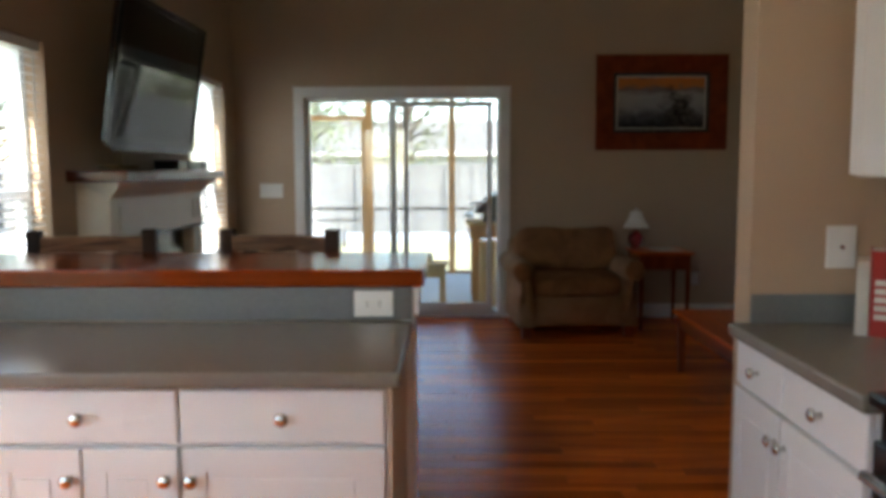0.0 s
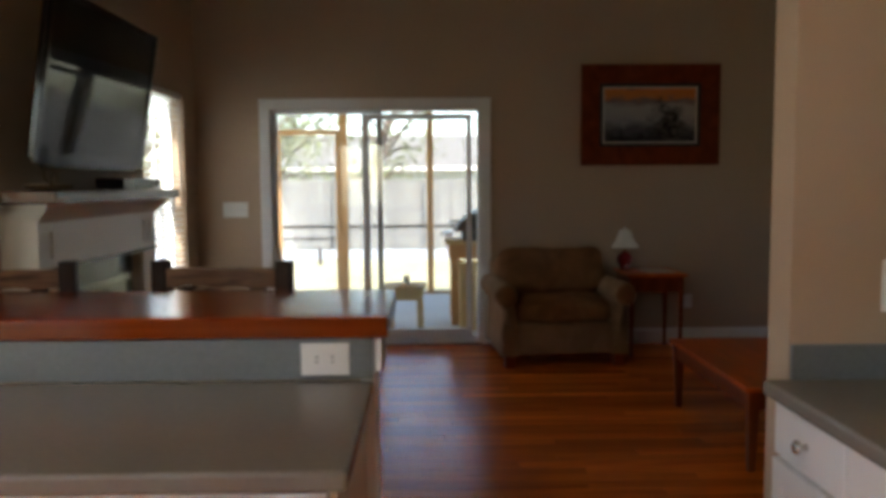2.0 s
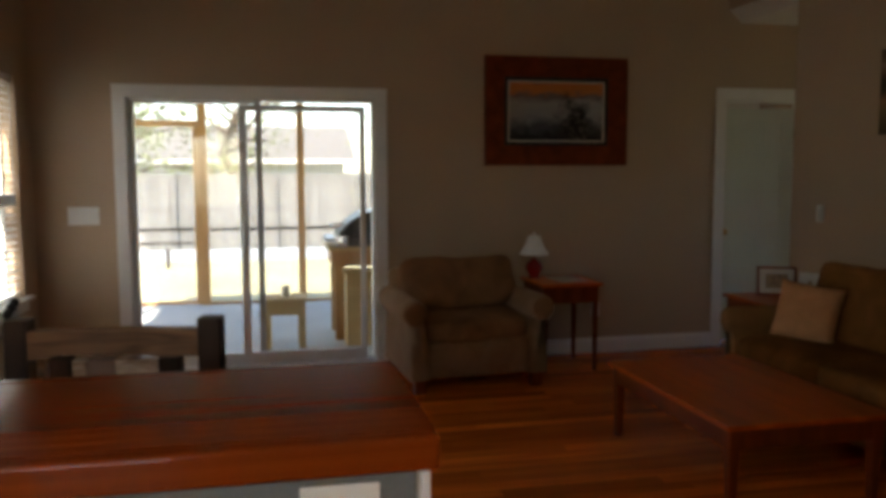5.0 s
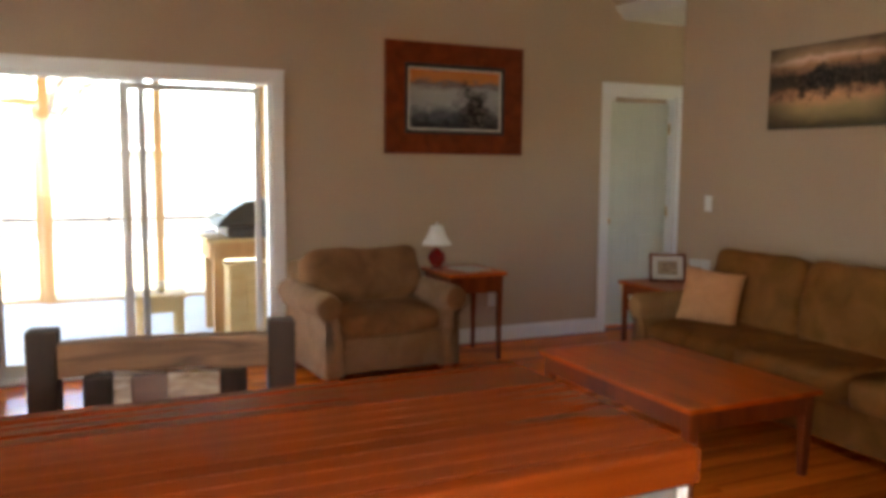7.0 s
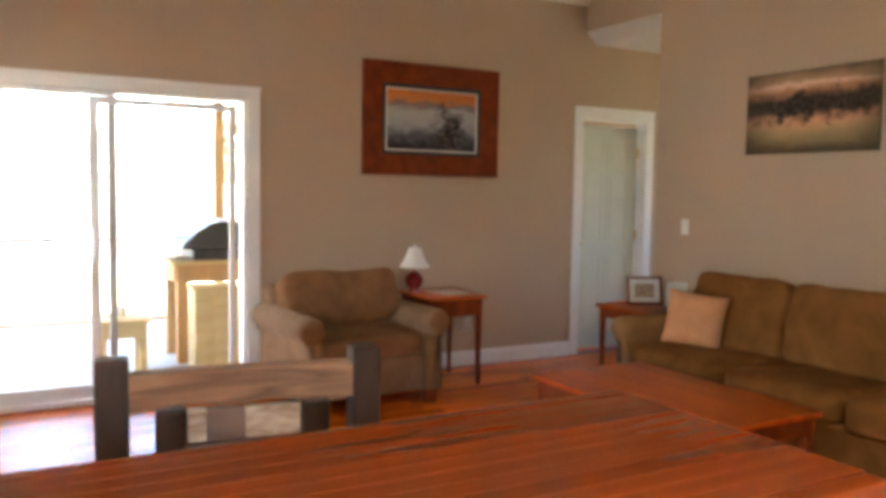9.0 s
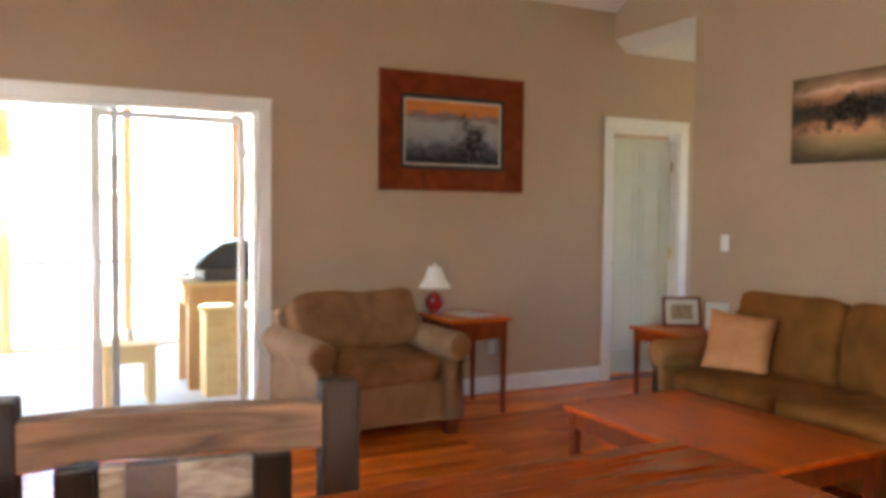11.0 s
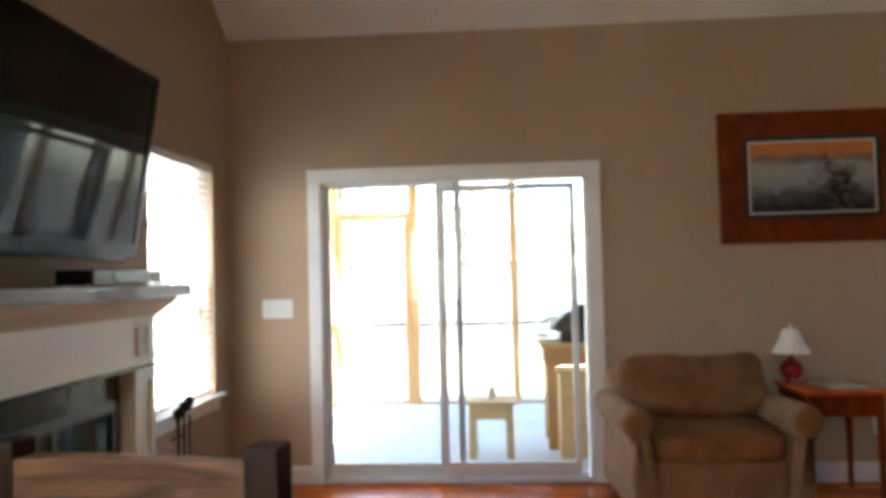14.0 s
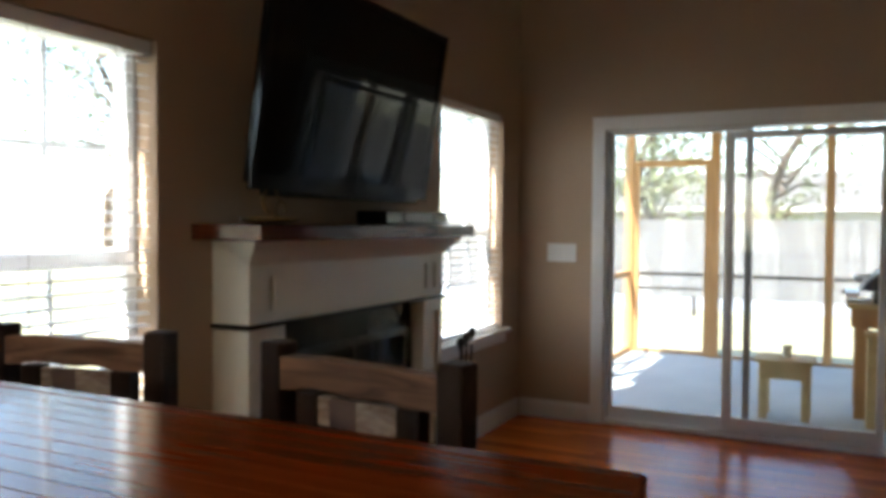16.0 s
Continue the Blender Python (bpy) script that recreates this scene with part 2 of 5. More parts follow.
def box(lo, hi, bevel=0.0, bm=None, seg=2):
    bm = bm or bmesh.new()
    c = [(a + b) / 2 for a, b in zip(lo, hi)]
    s = [abs(b - a) for a, b in zip(lo, hi)]
    got = bmesh.ops.create_cube(bm, size=1.0, matrix=Matrix.Translation(c) @ Matrix.Diagonal((*s, 1)))
    if bevel:
        edges = list({e for v in got["verts"] for e in v.link_edges})
        bmesh.ops.bevel(bm, geom=edges, offset=min(bevel, min(s) * 0.45), segments=seg, profile=0.5, affect="EDGES")
    return bm


def cyl(p, q, r1, r2=None, n=12, bm=None):
    """A tapered rod from p to q."""
    bm = bm or bmesh.new()
    p, q = Vector(p), Vector(q)
    m = Matrix.Translation((p + q) / 2) @ (q - p).to_track_quat("Z", "Y").to_matrix().to_4x4()
    bmesh.ops.create_cone(bm, cap_ends=True, segments=n, radius1=r1, radius2=r1 if r2 is None else r2, depth=(q - p).length, matrix=m)
    return bm


def lathe(profile, n=24, at=(0, 0, 0), bm=None, flute=0.0, flutes=20):
    """Turn (radius, height) pairs round z."""
    bm = bm or bmesh.new()
    rings = []
    for r, z in profile:
        ring = []
        for i in range(n):
            a = 2 * math.pi * i / n
            k = r * (1 + flute * math.cos(a * flutes))
            ring.append(bm.verts.new((at[0] + k * math.cos(a), at[1] + k * math.sin(a), at[2] + z)))
        rings.append(ring)
    for a, b in zip(rings, rings[1:]):
        for i in range(n):
            bm.faces.new((a[i], a[(i + 1) % n], b[(i + 1) % n], b[i]))
    bm.faces.new(rings[0][::-1])
    bm.faces.new(rings[-1])
    return bm


def prism(pts, axis, a, b, bm=None, bevel=0.0):
    """Extrude a 2D outline along an axis from a to b; pts are the two other coordinates in order."""
    bm = bm or bmesh.new()

    def put(p, v):
        return {"x": (v, p[0], p[1]), "y": (p[0], v, p[1]), "z": (p[0], p[1], v)}[axis]
    lo = [bm.verts.new(put(p, a)) for p in pts]
    hi = [bm.verts.new(put(p, b)) for p in pts]
    k = len(pts)
    caps = [bm.faces.new(lo), bm.faces.new(hi[::-1])]
    for i in range(k):
        bm.faces.new((lo[i], lo[(i + 1) % k], hi[(i + 1) % k], hi[i]))
    if bevel:
        bmesh.ops.bevel(bm, geom=[e for f in caps for e in f.edges], offset=bevel, segments=2, profile=0.5, affect="EDGES")
    return bm


def cushion(size, power=4.0, cuts=9, sag=0.0, wrinkle=0.006, seed=0, bm=None, pinch=0.0):
    """A puffed box about the origin: rounded edges, slight wrinkles; pinch draws the middle of the sides in."""
    bm = bm or bmesh.new()
    got = bmesh.ops.create_cube(bm, size=2.0)
    bmesh.ops.subdivide_edges(bm, edges=list(bm.edges), cuts=cuts, use_grid_fill=True)
    for v in bm.verts:
        c = v.co.copy()
        k = (abs(c.x) ** power + abs(c.y) ** power + abs(c.z) ** power) ** (1 / power)
        c = c / k
        if pinch:
            c.x *= 1 - pinch * (1 - abs(c.y)) * 0.9
            c.y *= 1 - pinch * (1 - abs(c.x)) * 0.9
        p = Vector((c.x * size[0] / 2, c.y * size[1] / 2, c.z * size[2] / 2))
        p.z -= sag * (1 - (c.x * c.x + c.y * c.y) / 2)
        p += Vector((1, 1, 1)) * wrinkle * noise.noise(p * 7 + Vector((seed * 3.1, seed, 0)))
        v.co = p
    return bm


def moved(bm, m):
    bmesh.ops.transform(bm, matrix=m, verts=bm.verts)
    return bm


def holed(axis, a, b, us, z0, z1, holes, bm=None):
    """A wall slab across axis from a to b, along the other horizontal axis over us, with rectangular holes (u0, u1, z0, z1)."""
    bm = bm or bmesh.new()
    ug = sorted({us[0], us[1], *[h[0] for h in holes], *[h[1] for h in holes]})
    zg = sorted({z0, z1, *[h[2] for h in holes], *[h[3] for h in holes]})
    ug, zg = [u for u in ug if us[0] <= u <= us[1]], [z for z in zg if z0 <= z <= z1]

    def solid(i, k):
        if not (0 <= i < len(ug) - 1 and 0 <= k < len(zg) - 1):
            return False
        u, z = (ug[i] + ug[i + 1]) / 2, (zg[k] + zg[k + 1]) / 2
        return not any(h[0] < u < h[1] and h[2] < z < h[3] for h in holes)
    made = {}

    def vert(s, i, k):
        if (s, i, k) not in made:
            w = (a, b)[s]
            made[s, i, k] = bm.verts.new((w, ug[i], zg[k]) if axis == "x" else (ug[i], w, zg[k]))
        return made[s, i, k]
    for i in range(len(ug) - 1):
        for k in range(len(zg) - 1):
            if not solid(i, k):
                continue
            for s in (0, 1):
                bm.faces.new([vert(s, i, k), vert(s, i + 1, k), vert(s, i + 1, k + 1), vert(s, i, k + 1)])
            for di, dk, e in ((-1, 0, ((i, k), (i, k + 1))), (1, 0, ((i + 1, k), (i + 1, k + 1))), (0, -1, ((i, k), (i + 1, k))), (0, 1, ((i, k + 1), (i + 1, k + 1)))):
                if not solid(i + di, k + dk):
                    bm.faces.new([vert(0, *e[0]), vert(0, *e[1]), vert(1, *e[1]), vert(1, *e[0])])
    return bm


# ---- the plan ----
XL, XR = -0.545, 4.84          # living room, fireplace wall and sofa wall
EAVE, SLOPE = 3.035, 0.66      # ceiling height at the back wall, rise towards the ridge
RIDGE_Y = -2.42
YK = -4.89                     # line between living room and kitchen
HALL_Y = -0.90                 # hall mouth in the sofa wall
WIN_R = (-1.27, -0.32)         # windows beside the fireplace, along y
WIN_L = (-4.385, -3.435)
WIN_Z = (0.645, 2.13)
WIN_L_Z = (0.625, 1.992)
KITCHEN_X, KITCHEN_Y, KITCHEN_Z = 2.90, -8.3, 2.75
DX, DY = 0.043, -0.055          # the kitchen units as a group

# back wall with the patio door and the hall room's door
structure(part("wall_north", holed("y", 0, 0.14, (-0.70, 7.2), -0.1, EAVE + 0.1, [(0.09, 1.88, -0.1, 2.03), (4.83, 5.56, -0.1, 2.09)]), M_WALL), "taupe painted back wall with a patio door", "wall")
bm = holed("x", XL - 0.15, XL, (KITCHEN_Y, 0.0), -0.1, EAVE, [(*WIN_R, *WIN_Z), (*WIN_L, *WIN_L_Z), (-8.0, -6.0, 0.45, 2.2)])
prism([(0.0, EAVE), (RIDGE_Y, EAVE - SLOPE * RIDGE_Y), (YK, EAVE)], "x", XL - 0.15, XL, bm)
structure(part("wall_west", bm, M_WALL), "taupe painted wall around fireplace and windows", "wall")
bm = holed("x", XR, XR + 0.12, (YK - 0.12, 0.0), -0.1, EAVE, [(HALL_Y, 0.0, -0.1, 2.82)])
prism([(0.0, EAVE), (RIDGE_Y, EAVE - SLOPE * RIDGE_Y), (YK, EAVE)], "x", XR, XR + 0.12, bm)
structure(part("wall_east", bm, M_WALL), "taupe painted wall behind the sofa with hall mouth", "wall")
structure(part("wall_south", holed("y", YK - 0.12, YK, (2.305, XR), -0.1, EAVE, []), M_WALL), "taupe painted wall between kitchen and living room", "wall")
structure(part("wall_header", holed("y", YK - 0.12, YK, (XL, 2.30), KITCHEN_Z, EAVE, []), M_WALL), "taupe painted header above the breakfast bar", "wall")
structure(part("wall_kitchen_east", holed("x", KITCHEN_X, KITCHEN_X + 0.12, (KITCHEN_Y, YK - 0.12), -0.1, KITCHEN_Z, []), M_WALL), "taupe painted kitchen wall", "wall")
structure(part("wall_kitchen_south", holed("y", KITCHEN_Y - 0.12, KITCHEN_Y, (XL - 0.15, KITCHEN_X + 0.12), -0.1, KITCHEN_Z, [(-0.3, 0.6, 0.9, 2.2)]), M_WALL), "taupe painted kitchen end wall with an opening added for light", "wall")
# ceilings
bm = prism([(0.0, EAVE), (RIDGE_Y, EAVE - SLOPE * RIDGE_Y), (YK, EAVE), (YK, EAVE + 0.15), (RIDGE_Y, EAVE - SLOPE * RIDGE_Y + 0.15), (0.0, EAVE + 0.15)], "x", XL - 0.15, XR + 0.12)
structure(part("ceiling", bm, M_CEIL), "white painted vaulted ceiling", "ceiling")
structure(part("ceiling_kitchen", box((XL - 0.15, KITCHEN_Y - 0.12, KITCHEN_Z + 0.004), (KITCHEN_X + 0.12, YK - 0.12, KITCHEN_Z + 0.12)), M_CEIL), "white flat kitchen ceiling", "ceiling")
structure(part("ceiling_hall", box((XR + 0.12, HALL_Y - 0.9, 2.72), (7.2, 0.0, 2.84)), M_CEIL), "white flat hall ceiling", "ceiling")
bm = prism([(XR + 0.004, 2.818), (XR + 0.12, 2.72), (XR + 0.12, 2.83), (XR + 0.004, 2.83)], "y", HALL_Y + 0.002, -0.002)
structure(part("trim_hall_mouth", bm, M_CEIL), "white sloped edge of the hall ceiling", "trim")
# hall and the room behind the hall door
structure(part("wall_hall_south", box((XR + 0.12, HALL_Y - 1.0, -0.1), (7.2, HALL_Y - 0.9, 2.84)), M_WALL), "taupe painted hall wall", "wall")
# unseen opening added here to bring daylight to the hall door
structure(part("wall_hall_east", holed("x", 7.2, 7.3, (HALL_Y - 1.0, 3.2), -0.1, 2.84, [(-1.3, -0.7, 1.0, 2.0)]), M_WALL), "taupe painted hall end wall", "wall")
# this wall's opening is added too, lights the room behind
structure(part("wall_room_north", holed("y", 3.1, 3.2, (4.2, 7.2), -0.1, 2.7, [(5.6, 6.8, 0.9, 2.1)]), M_CEIL), "pale painted wall of the room behind", "wall")
structure(part("wall_room_west", box((4.1, 0.14, -0.1), (4.2, 3.2, 2.7)), M_CEIL), "pale painted side wall of the room behind", "wall")
structure(part("ceiling_room", box((4.1, 0.14, 2.6), (7.3, 3.2, 2.7)), M_CEIL), "white ceiling of the room behind", "ceiling")


def baseboard(name, lo, hi, wall_axis, out):
    """Tall baseboard with a cap; lo..hi along the wall, out: its thickness direction."""
    h, d = 0.125, 0.016
    prof = [(0, 0.001), (d, 0.001), (d, h * 0.8), (d * 0.65, h * 0.9), (d * 0.45, h), (0, h)]
    pts = [(wall_axis[1] + p[0] * out, p[1]) for p in prof]
    return structure(part(name, prism(pts, wall_axis[0], lo, hi), M_TRIM), "white painted baseboard along the wall", "baseboard")


baseboard("baseboard", XL + 0.02, -0.003, ("x", -0.001), -1)
baseboard("baseboard", 1.973, 4.737, ("x", -0.001), -1)
baseboard("baseboard", -1.55, -0.02, ("y", XL + 0.001), 1)
baseboard("baseboard", -4.82, -3.22, ("y", XL + 0.001), 1)
baseboard("baseboard", YK, HALL_Y - 0.02, ("y", XR - 0.001), -1)

# floor slab, and boards over it (boards stand last in the file)
structure(part("floor", box((XL - 0.15, KITCHEN_Y - 0.12, -0.12), (7.3, 0.14, -0.016)), M_GAP), "floor bed below the hardwood boards", "floor")
structure(part("floor_room", box((4.1, 0.14, -0.12), (7.3, 3.2, -0.01)), M_FLOORJ), "dark hardwood floor of the room behind", "floor")
# door casings
def casing(name, x0, x1, top, y0, out, label):
    """Flat casing with a raised outer edge round an opening in the back wall (outer edges x0, x1, top)."""
    w = 0.09
    t = thing(name, label, "door casing")
    t["kind"] = "structure"
    for nm, lo, hi in (("jamb_casing", (x0, y0 - 0.018, 0.0), (x0 + w, y0 - 0.001, top - w)), ("jamb_casing", (x1 - w, y0 - 0.018, 0.0), (x1, y0 - 0.001, top - w)), ("head_casing", (x0, y0 - 0.0185, top - w), (x1, y0 - 0.001, top))):
        bm = box(lo, hi, 0.004)
        if nm == "head_casing":
            box((lo[0] - 0.002, lo[1] - 0.008, hi[2] - 0.022), (hi[0] + 0.002, lo[1] + 0.004, hi[2] + 0.002), 0.003, bm)
        part(nm, bm, M_TRIM, t)
    return t


casing("trim_patio_door", 0.0, 1.97, 2.12, 0.0, -1, "white painted casing around the patio door")
casing("trim_hall_door", 4.74, 5.65, 2.18, 0.0, -1, "white painted casing around the hall door")

# ---- patio door ----
pd = thing("sliding_patio_door", "white vinyl sliding glass patio door, slightly open", "patio door")
part("door_frame", box((0.092, 0.004, 0.002), (0.103, 0.135, 2.028), 0.003), M_VINYL, pd)
part("door_frame", box((1.858, 0.004, 0.002), (1.878, 0.135, 2.028), 0.003), M_VINYL, pd)
part("door_head", box((0.104, 0.004, 2.016), (1.857, 0.135, 2.028), 0.003), M_VINYL, pd)
bm = box((0.104, 0.0, 0.002), (1.857, 0.137, 0.035), 0.003)
box((0.127, 0.052, 0.033), (1.853, 0.058, 0.055), 0.001, bm)
part("door_sill", bm, M_VINYL, pd, "white vinyl sill with raised track")


def sash(parent, name, x0, x1, y0, y1, z0, z1, frame_m, w=0.05, label="", far_m=None, w2=0.05, top=0.042):
    s = part(name, box((x0, y0, z0), (x0 + w, y1, z1), 0.006), frame_m, parent, label)
    far_m = far_m or frame_m
    part("stile", box((x1 - w2, y0, z0), (x1, y1, z1), 0.006), far_m, s)
    part("rail", box((x0 + w, y0 + 0.002, z0), (x1 - w2, y1 - 0.002, z0 + 0.075), 0.004), frame_m, s)
    part("rail", box((x0 + w, y0 + 0.002, z1 - top), (x1 - w2, y1 - 0.002, z1), 0.004), frame_m, s)
    g = part("glass_pane", box((x0 + w - 0.004, (y0 + y1) / 2 - 0.003, z0 + 0.07), (x1 - w2 + 0.004, (y0 + y1) / 2 + 0.003, z1 - top + 0.004)), M_GLASS, s)
    g.visible_shadow = False
    return s


sash(pd, "fixed_panel", 0.104, 1.035, 0.075, 0.11, 0.04, 2.015, M_VINYL, w=0.028, w2=0.045, top=0.016, label="fixed glass panel, its outer stile coloured grey as backlit", far_m=M_VINYL_BACKLIT)
mv = sash(pd, "sliding_panel", 0.868, 1.805, 0.018, 0.053, 0.056, 1.99, M_VINYL, w=0.06, w2=0.042, top=0.045, label="white sliding glass panel")
bm = box((0.886, -0.020, 0.93), (0.906, 0.002, 1.13), 0.006)
box((0.881, -0.002, 0.90), (0.912, 0.017, 1.16), 0.004, bm)
part("handle", bm, M_VINYL, mv, "white pull handle")

# ---- windows beside the fireplace ----
def window(name, ys, zs_open, label):
    y0, y1 = ys
    z0, z1 = zs_open
    w = thing(name, label, "window")
    w["kind"] = "structure"
    xg = XL - 0.125
    f = 0.045
    part("window_frame", box((xg - 0.03, y0, z0), (xg + 0.03, y0 + f, z1), 0.003), M_VINYL, w)
    part("window_frame", box((xg - 0.03, y1 - f, z0), (xg + 0.03, y1, z1), 0.003), M_VINYL, w)
    part("window_head", box((xg - 0.029, y0 + f, z1 - f), (xg + 0.029, y1 - f, z1), 0.003), M_VINYL, w)
    part("window_foot", box((xg - 0.029, y0 + f, z0), (xg + 0.029, y1 - f, z0 + f), 0.003), M_VINYL, w)
    zm = z0 + 0.46 * (z1 - z0)
    part("meeting_rail", box((xg - 0.02, y0 + f, zm - 0.03), (xg + 0.028, y1 - f, zm + 0.03), 0.003), M_VINYL, w)
    for zz0, zz1, dx in ((zm + 0.03, z1 - f, -0.012), (z0 + f, zm - 0.03, 0.01)):
        for i in (1, 2):
            yy = y0 + f + (y1 - y0 - 2 * f) * i / 3
            part("muntin", box((xg + dx - 0.007, yy - 0.009, zz0), (xg + dx + 0.007, yy + 0.009, zz1)), M_VINYL, w)
        part("muntin", box((xg + dx - 0.006, y0 + f, (zz0 + zz1) / 2 - 0.009), (xg + dx + 0.006, y1 - f, (zz0 + zz1) / 2 + 0.009)), M_VINYL, w)
        g = part("glass_pane", box((xg + dx - 0.002, y0 + f - 0.004, zz0 - 0.003), (xg + dx + 0.002, y1 - f + 0.004, zz1 + 0.003)), M_GLASS, w)
        g.visible_shadow = False
    bm = box((XL - 0.09, y0 + 0.002, z0 - 0.004), (XL - 0.001, y1 - 0.002, z0 + 0.018), 0.003)
    box((XL - 0.003, y0 - 0.07, z0 - 0.006), (XL + 0.055, y1 + 0.07, z0 + 0.018), 0.006, bm)
    part("window_sill", bm, M_TRIM, w)
    part("apron", box((XL + 0.001, y0 - 0.04, z0 - 0.08), (XL + 0.018, y1 + 0.04, z0 - 0.008), 0.004), M_TRIM, w)
    # blind, slats tilted almost flat, hung in the reveal
    b = thing("window_blind", "white slatted blind lowered in the window, slats open", "blind", "blinds of the fireplace windows")
    part("headrail", box((XL - 0.068, y0 + 0.012, z1 - 0.05), (XL - 0.012, y1 - 0.012, z1 - 0.004), 0.004), M_BLIND, b)
    n = 29
    zs = z1 - 0.075
    step = (zs - z0 - 0.06) / n
    proto = None
    for i in range(n):
        m = pose(XL - 0.04, (y0 + y1) / 2, zs - i * step, 0, 7, 0)
        if proto is None:
            bm = bmesh.new()
            prism([(-0.0245, -0.0012), (-0.012, 0.0016), (0, 0.0024), (0.012, 0.0016), (0.0245, -0.0012), (0.012, -0.001), (0, -0.0002), (-0.012, -0.001)], "y", -(y1 - y0) / 2 + 0.014, (y1 - y0) / 2 - 0.014, bm)
            proto = part("slat", bm, M_BLIND, b, at=m)
        else:
            o = new("slat", proto.data)
            o.parent, o.matrix_basis = b, m
    part("bottom_rail", box((XL - 0.064, y0 + 0.014, z0 + 0.028), (XL - 0.016, y1 - 0.014, z0 + 0.05), 0.004), M_BLIND, b)
    for yy in (y0 + 0.16, (y0 + y1) / 2, y1 - 0.16):
        part("ladder_cord", cyl((XL - 0.0135, yy, z0 + 0.05), (XL - 0.0135, yy, z1 - 0.05), 0.0016, n=6), M_CORD, b)
    part("tilt_wand", cyl((XL - 0.008, y1 - 0.09, z1 - 0.06), (XL - 0.008, y1 - 0.088, z1 - 0.78), 0.004, n=8), M_CORD, b)
    return w


window("window_1", WIN_L, WIN_L_Z, "white sash window with muntins beside the fireplace")
window("window_2", WIN_R, WIN_Z, "white sash window with muntins near the corner")

# ---- hall door ----
hd = thing("door_1", "pale six-panel interior door standing ajar", "door", at=pose(5.53, 0.07, 0.0, 0, 0, -10))
W = 0.665
bm = holed("y", 0.0, 0.035, (-W, 0.0), 0.012, 2.03, [])
part("door_leaf", bm, M_DOOR, hd)
for x0, x1 in ((-W + 0.11, -W / 2 - 0.04), (-W / 2 + 0.04, -0.11)):
    for z0, z1 in ((0.22, 0.86), (1.00, 1.60), (1.72, 1.95)):
        bm = holed("y", -0.008, 0.0, (x0 - 0.02, x1 + 0.02), z0 - 0.02, z1 + 0.02, [(x0, x1, z0, z1)])
        box((x0 + 0.02, -0.007, z0 + 0.02), (x1 - 0.02, 0.001, z1 - 0.02), 0.006, bm)
        part("door_panel", bm, M_DOOR, hd)
k = part("door_knob", moved(lathe([(0.026, 0), (0.026, 0.005), (0.010, 0.012), (0.010, 0.03), (0.022, 0.036), (0.027, 0.05), (0.021, 0.062), (0.006, 0.066)], 20), pose(-W + 0.065, -0.001, 0.97, 90, 0, 0)), M_BRASS, hd, "polished brass knob", smooth=True)
for z in (0.25, 1.05, 1.80):
    bm = cyl((0.006, -0.006, z - 0.045), (0.006, -0.006, z + 0.045), 0.007, n=10)
    box((-0.0, -0.003, z - 0.045), (0.03, 0.0, z + 0.045), 0.0, bm)
    part("hinge", bm, M_BRASS, hd, "brass hinge")
structure(part("trim_hall_jamb", box((5.548, 0.001, 0.0), (5.559, 0.12, 2.088)), M_TRIM), "white painted door jamb", "trim")
structure(part("trim_hall_jamb", box((4.831, 0.001, 0.0), (4.842, 0.138, 2.088)), M_TRIM), "white painted door jamb", "trim")
structure(part("trim_hall_jamb", box((4.843, 0.001, 2.077), (5.547, 0.138, 2.089)), M_TRIM), "white painted door head jamb", "trim")

# ---- fireplace ----
FY0, FY1 = -3.17, -1.60        # outer edges of the legs, along y
FX = -0.37                     # front of the legs
fp = thing("fireplace_surround", "painted wooden fireplace surround with panels, lawn light in its cream colour", "fireplace")
legw = 0.21
for y0 in (FY0, FY1 - legw):
    y1 = y0 + legw
    lg = part("pilaster", box((XL + 0.001, y0, 0.0), (FX - 0.012, y1, 0.985), 0.003), M_TRIM_LAWN, fp)
    bm = holed("x", FX - 0.0125, FX, (y0, y1), 0.0, 0.985, [(y0 + 0.05, y1 - 0.05, 0.2, 0.92)])
    part("panel_frame", bm, M_TRIM_LAWN, lg)
    part("plinth", box((XL + 0.001, y0 - 0.012, 0.001), (FX + 0.014, y1 + 0.012, 0.14), 0.004), M_TRIM_LAWN, lg)
# dark strip built in for the shadow line below the frieze
part("dark_band", box((XL + 0.002, FY0 - 0.012, 0.985), (FX + 0.012, FY1 + 0.012, 1.0), 0.002), M_STONE, fp, "dark shadow band under the frieze")
fr = part("frieze", box((XL + 0.001, FY0, 1.0), (FX - 0.012, FY1, 1.22), 0.002), M_TRIM_LAWN, fp)
slots = []
for c in (FY0 + 0.125, FY1 - 0.2, FY1 - 0.1):
    slots.append((c - 0.022, c + 0.022, 1.045, 1.175))
part("frieze_face", holed("x", FX - 0.0125, FX, (FY0, FY1), 1.001, 1.22, slots), M_TRIM_LAWN, fr)
prof = [(XL + 0.001, 1.22), (FX + 0.004, 1.22), (FX + 0.012, 1.232), (FX + 0.03, 1.25), (FX + 0.06, 1.275), (FX + 0.085, 1.305), (FX + 0.085, 1.312), (XL + 0.001, 1.312)]
bm = bmesh.new()
rows = []
for x, z in prof:
    o = max(0.0, (x - FX)) * 0.8 if x > FX else 0.0
    rows.append([bm.verts.new((x, FY0 - o, z)), bm.verts.new((x, FY1 + o, z))])
for a, b in zip(rows, rows[1:] + rows[:1]):
    bm.faces.new((a[0], a[1], b[1], b[0]))
bm.faces.new([r[0] for r in rows])
bm.faces.new([r[1] for r in rows][::-1])
part("crown_moulding", bm, M_TRIM_LAWN, fp)
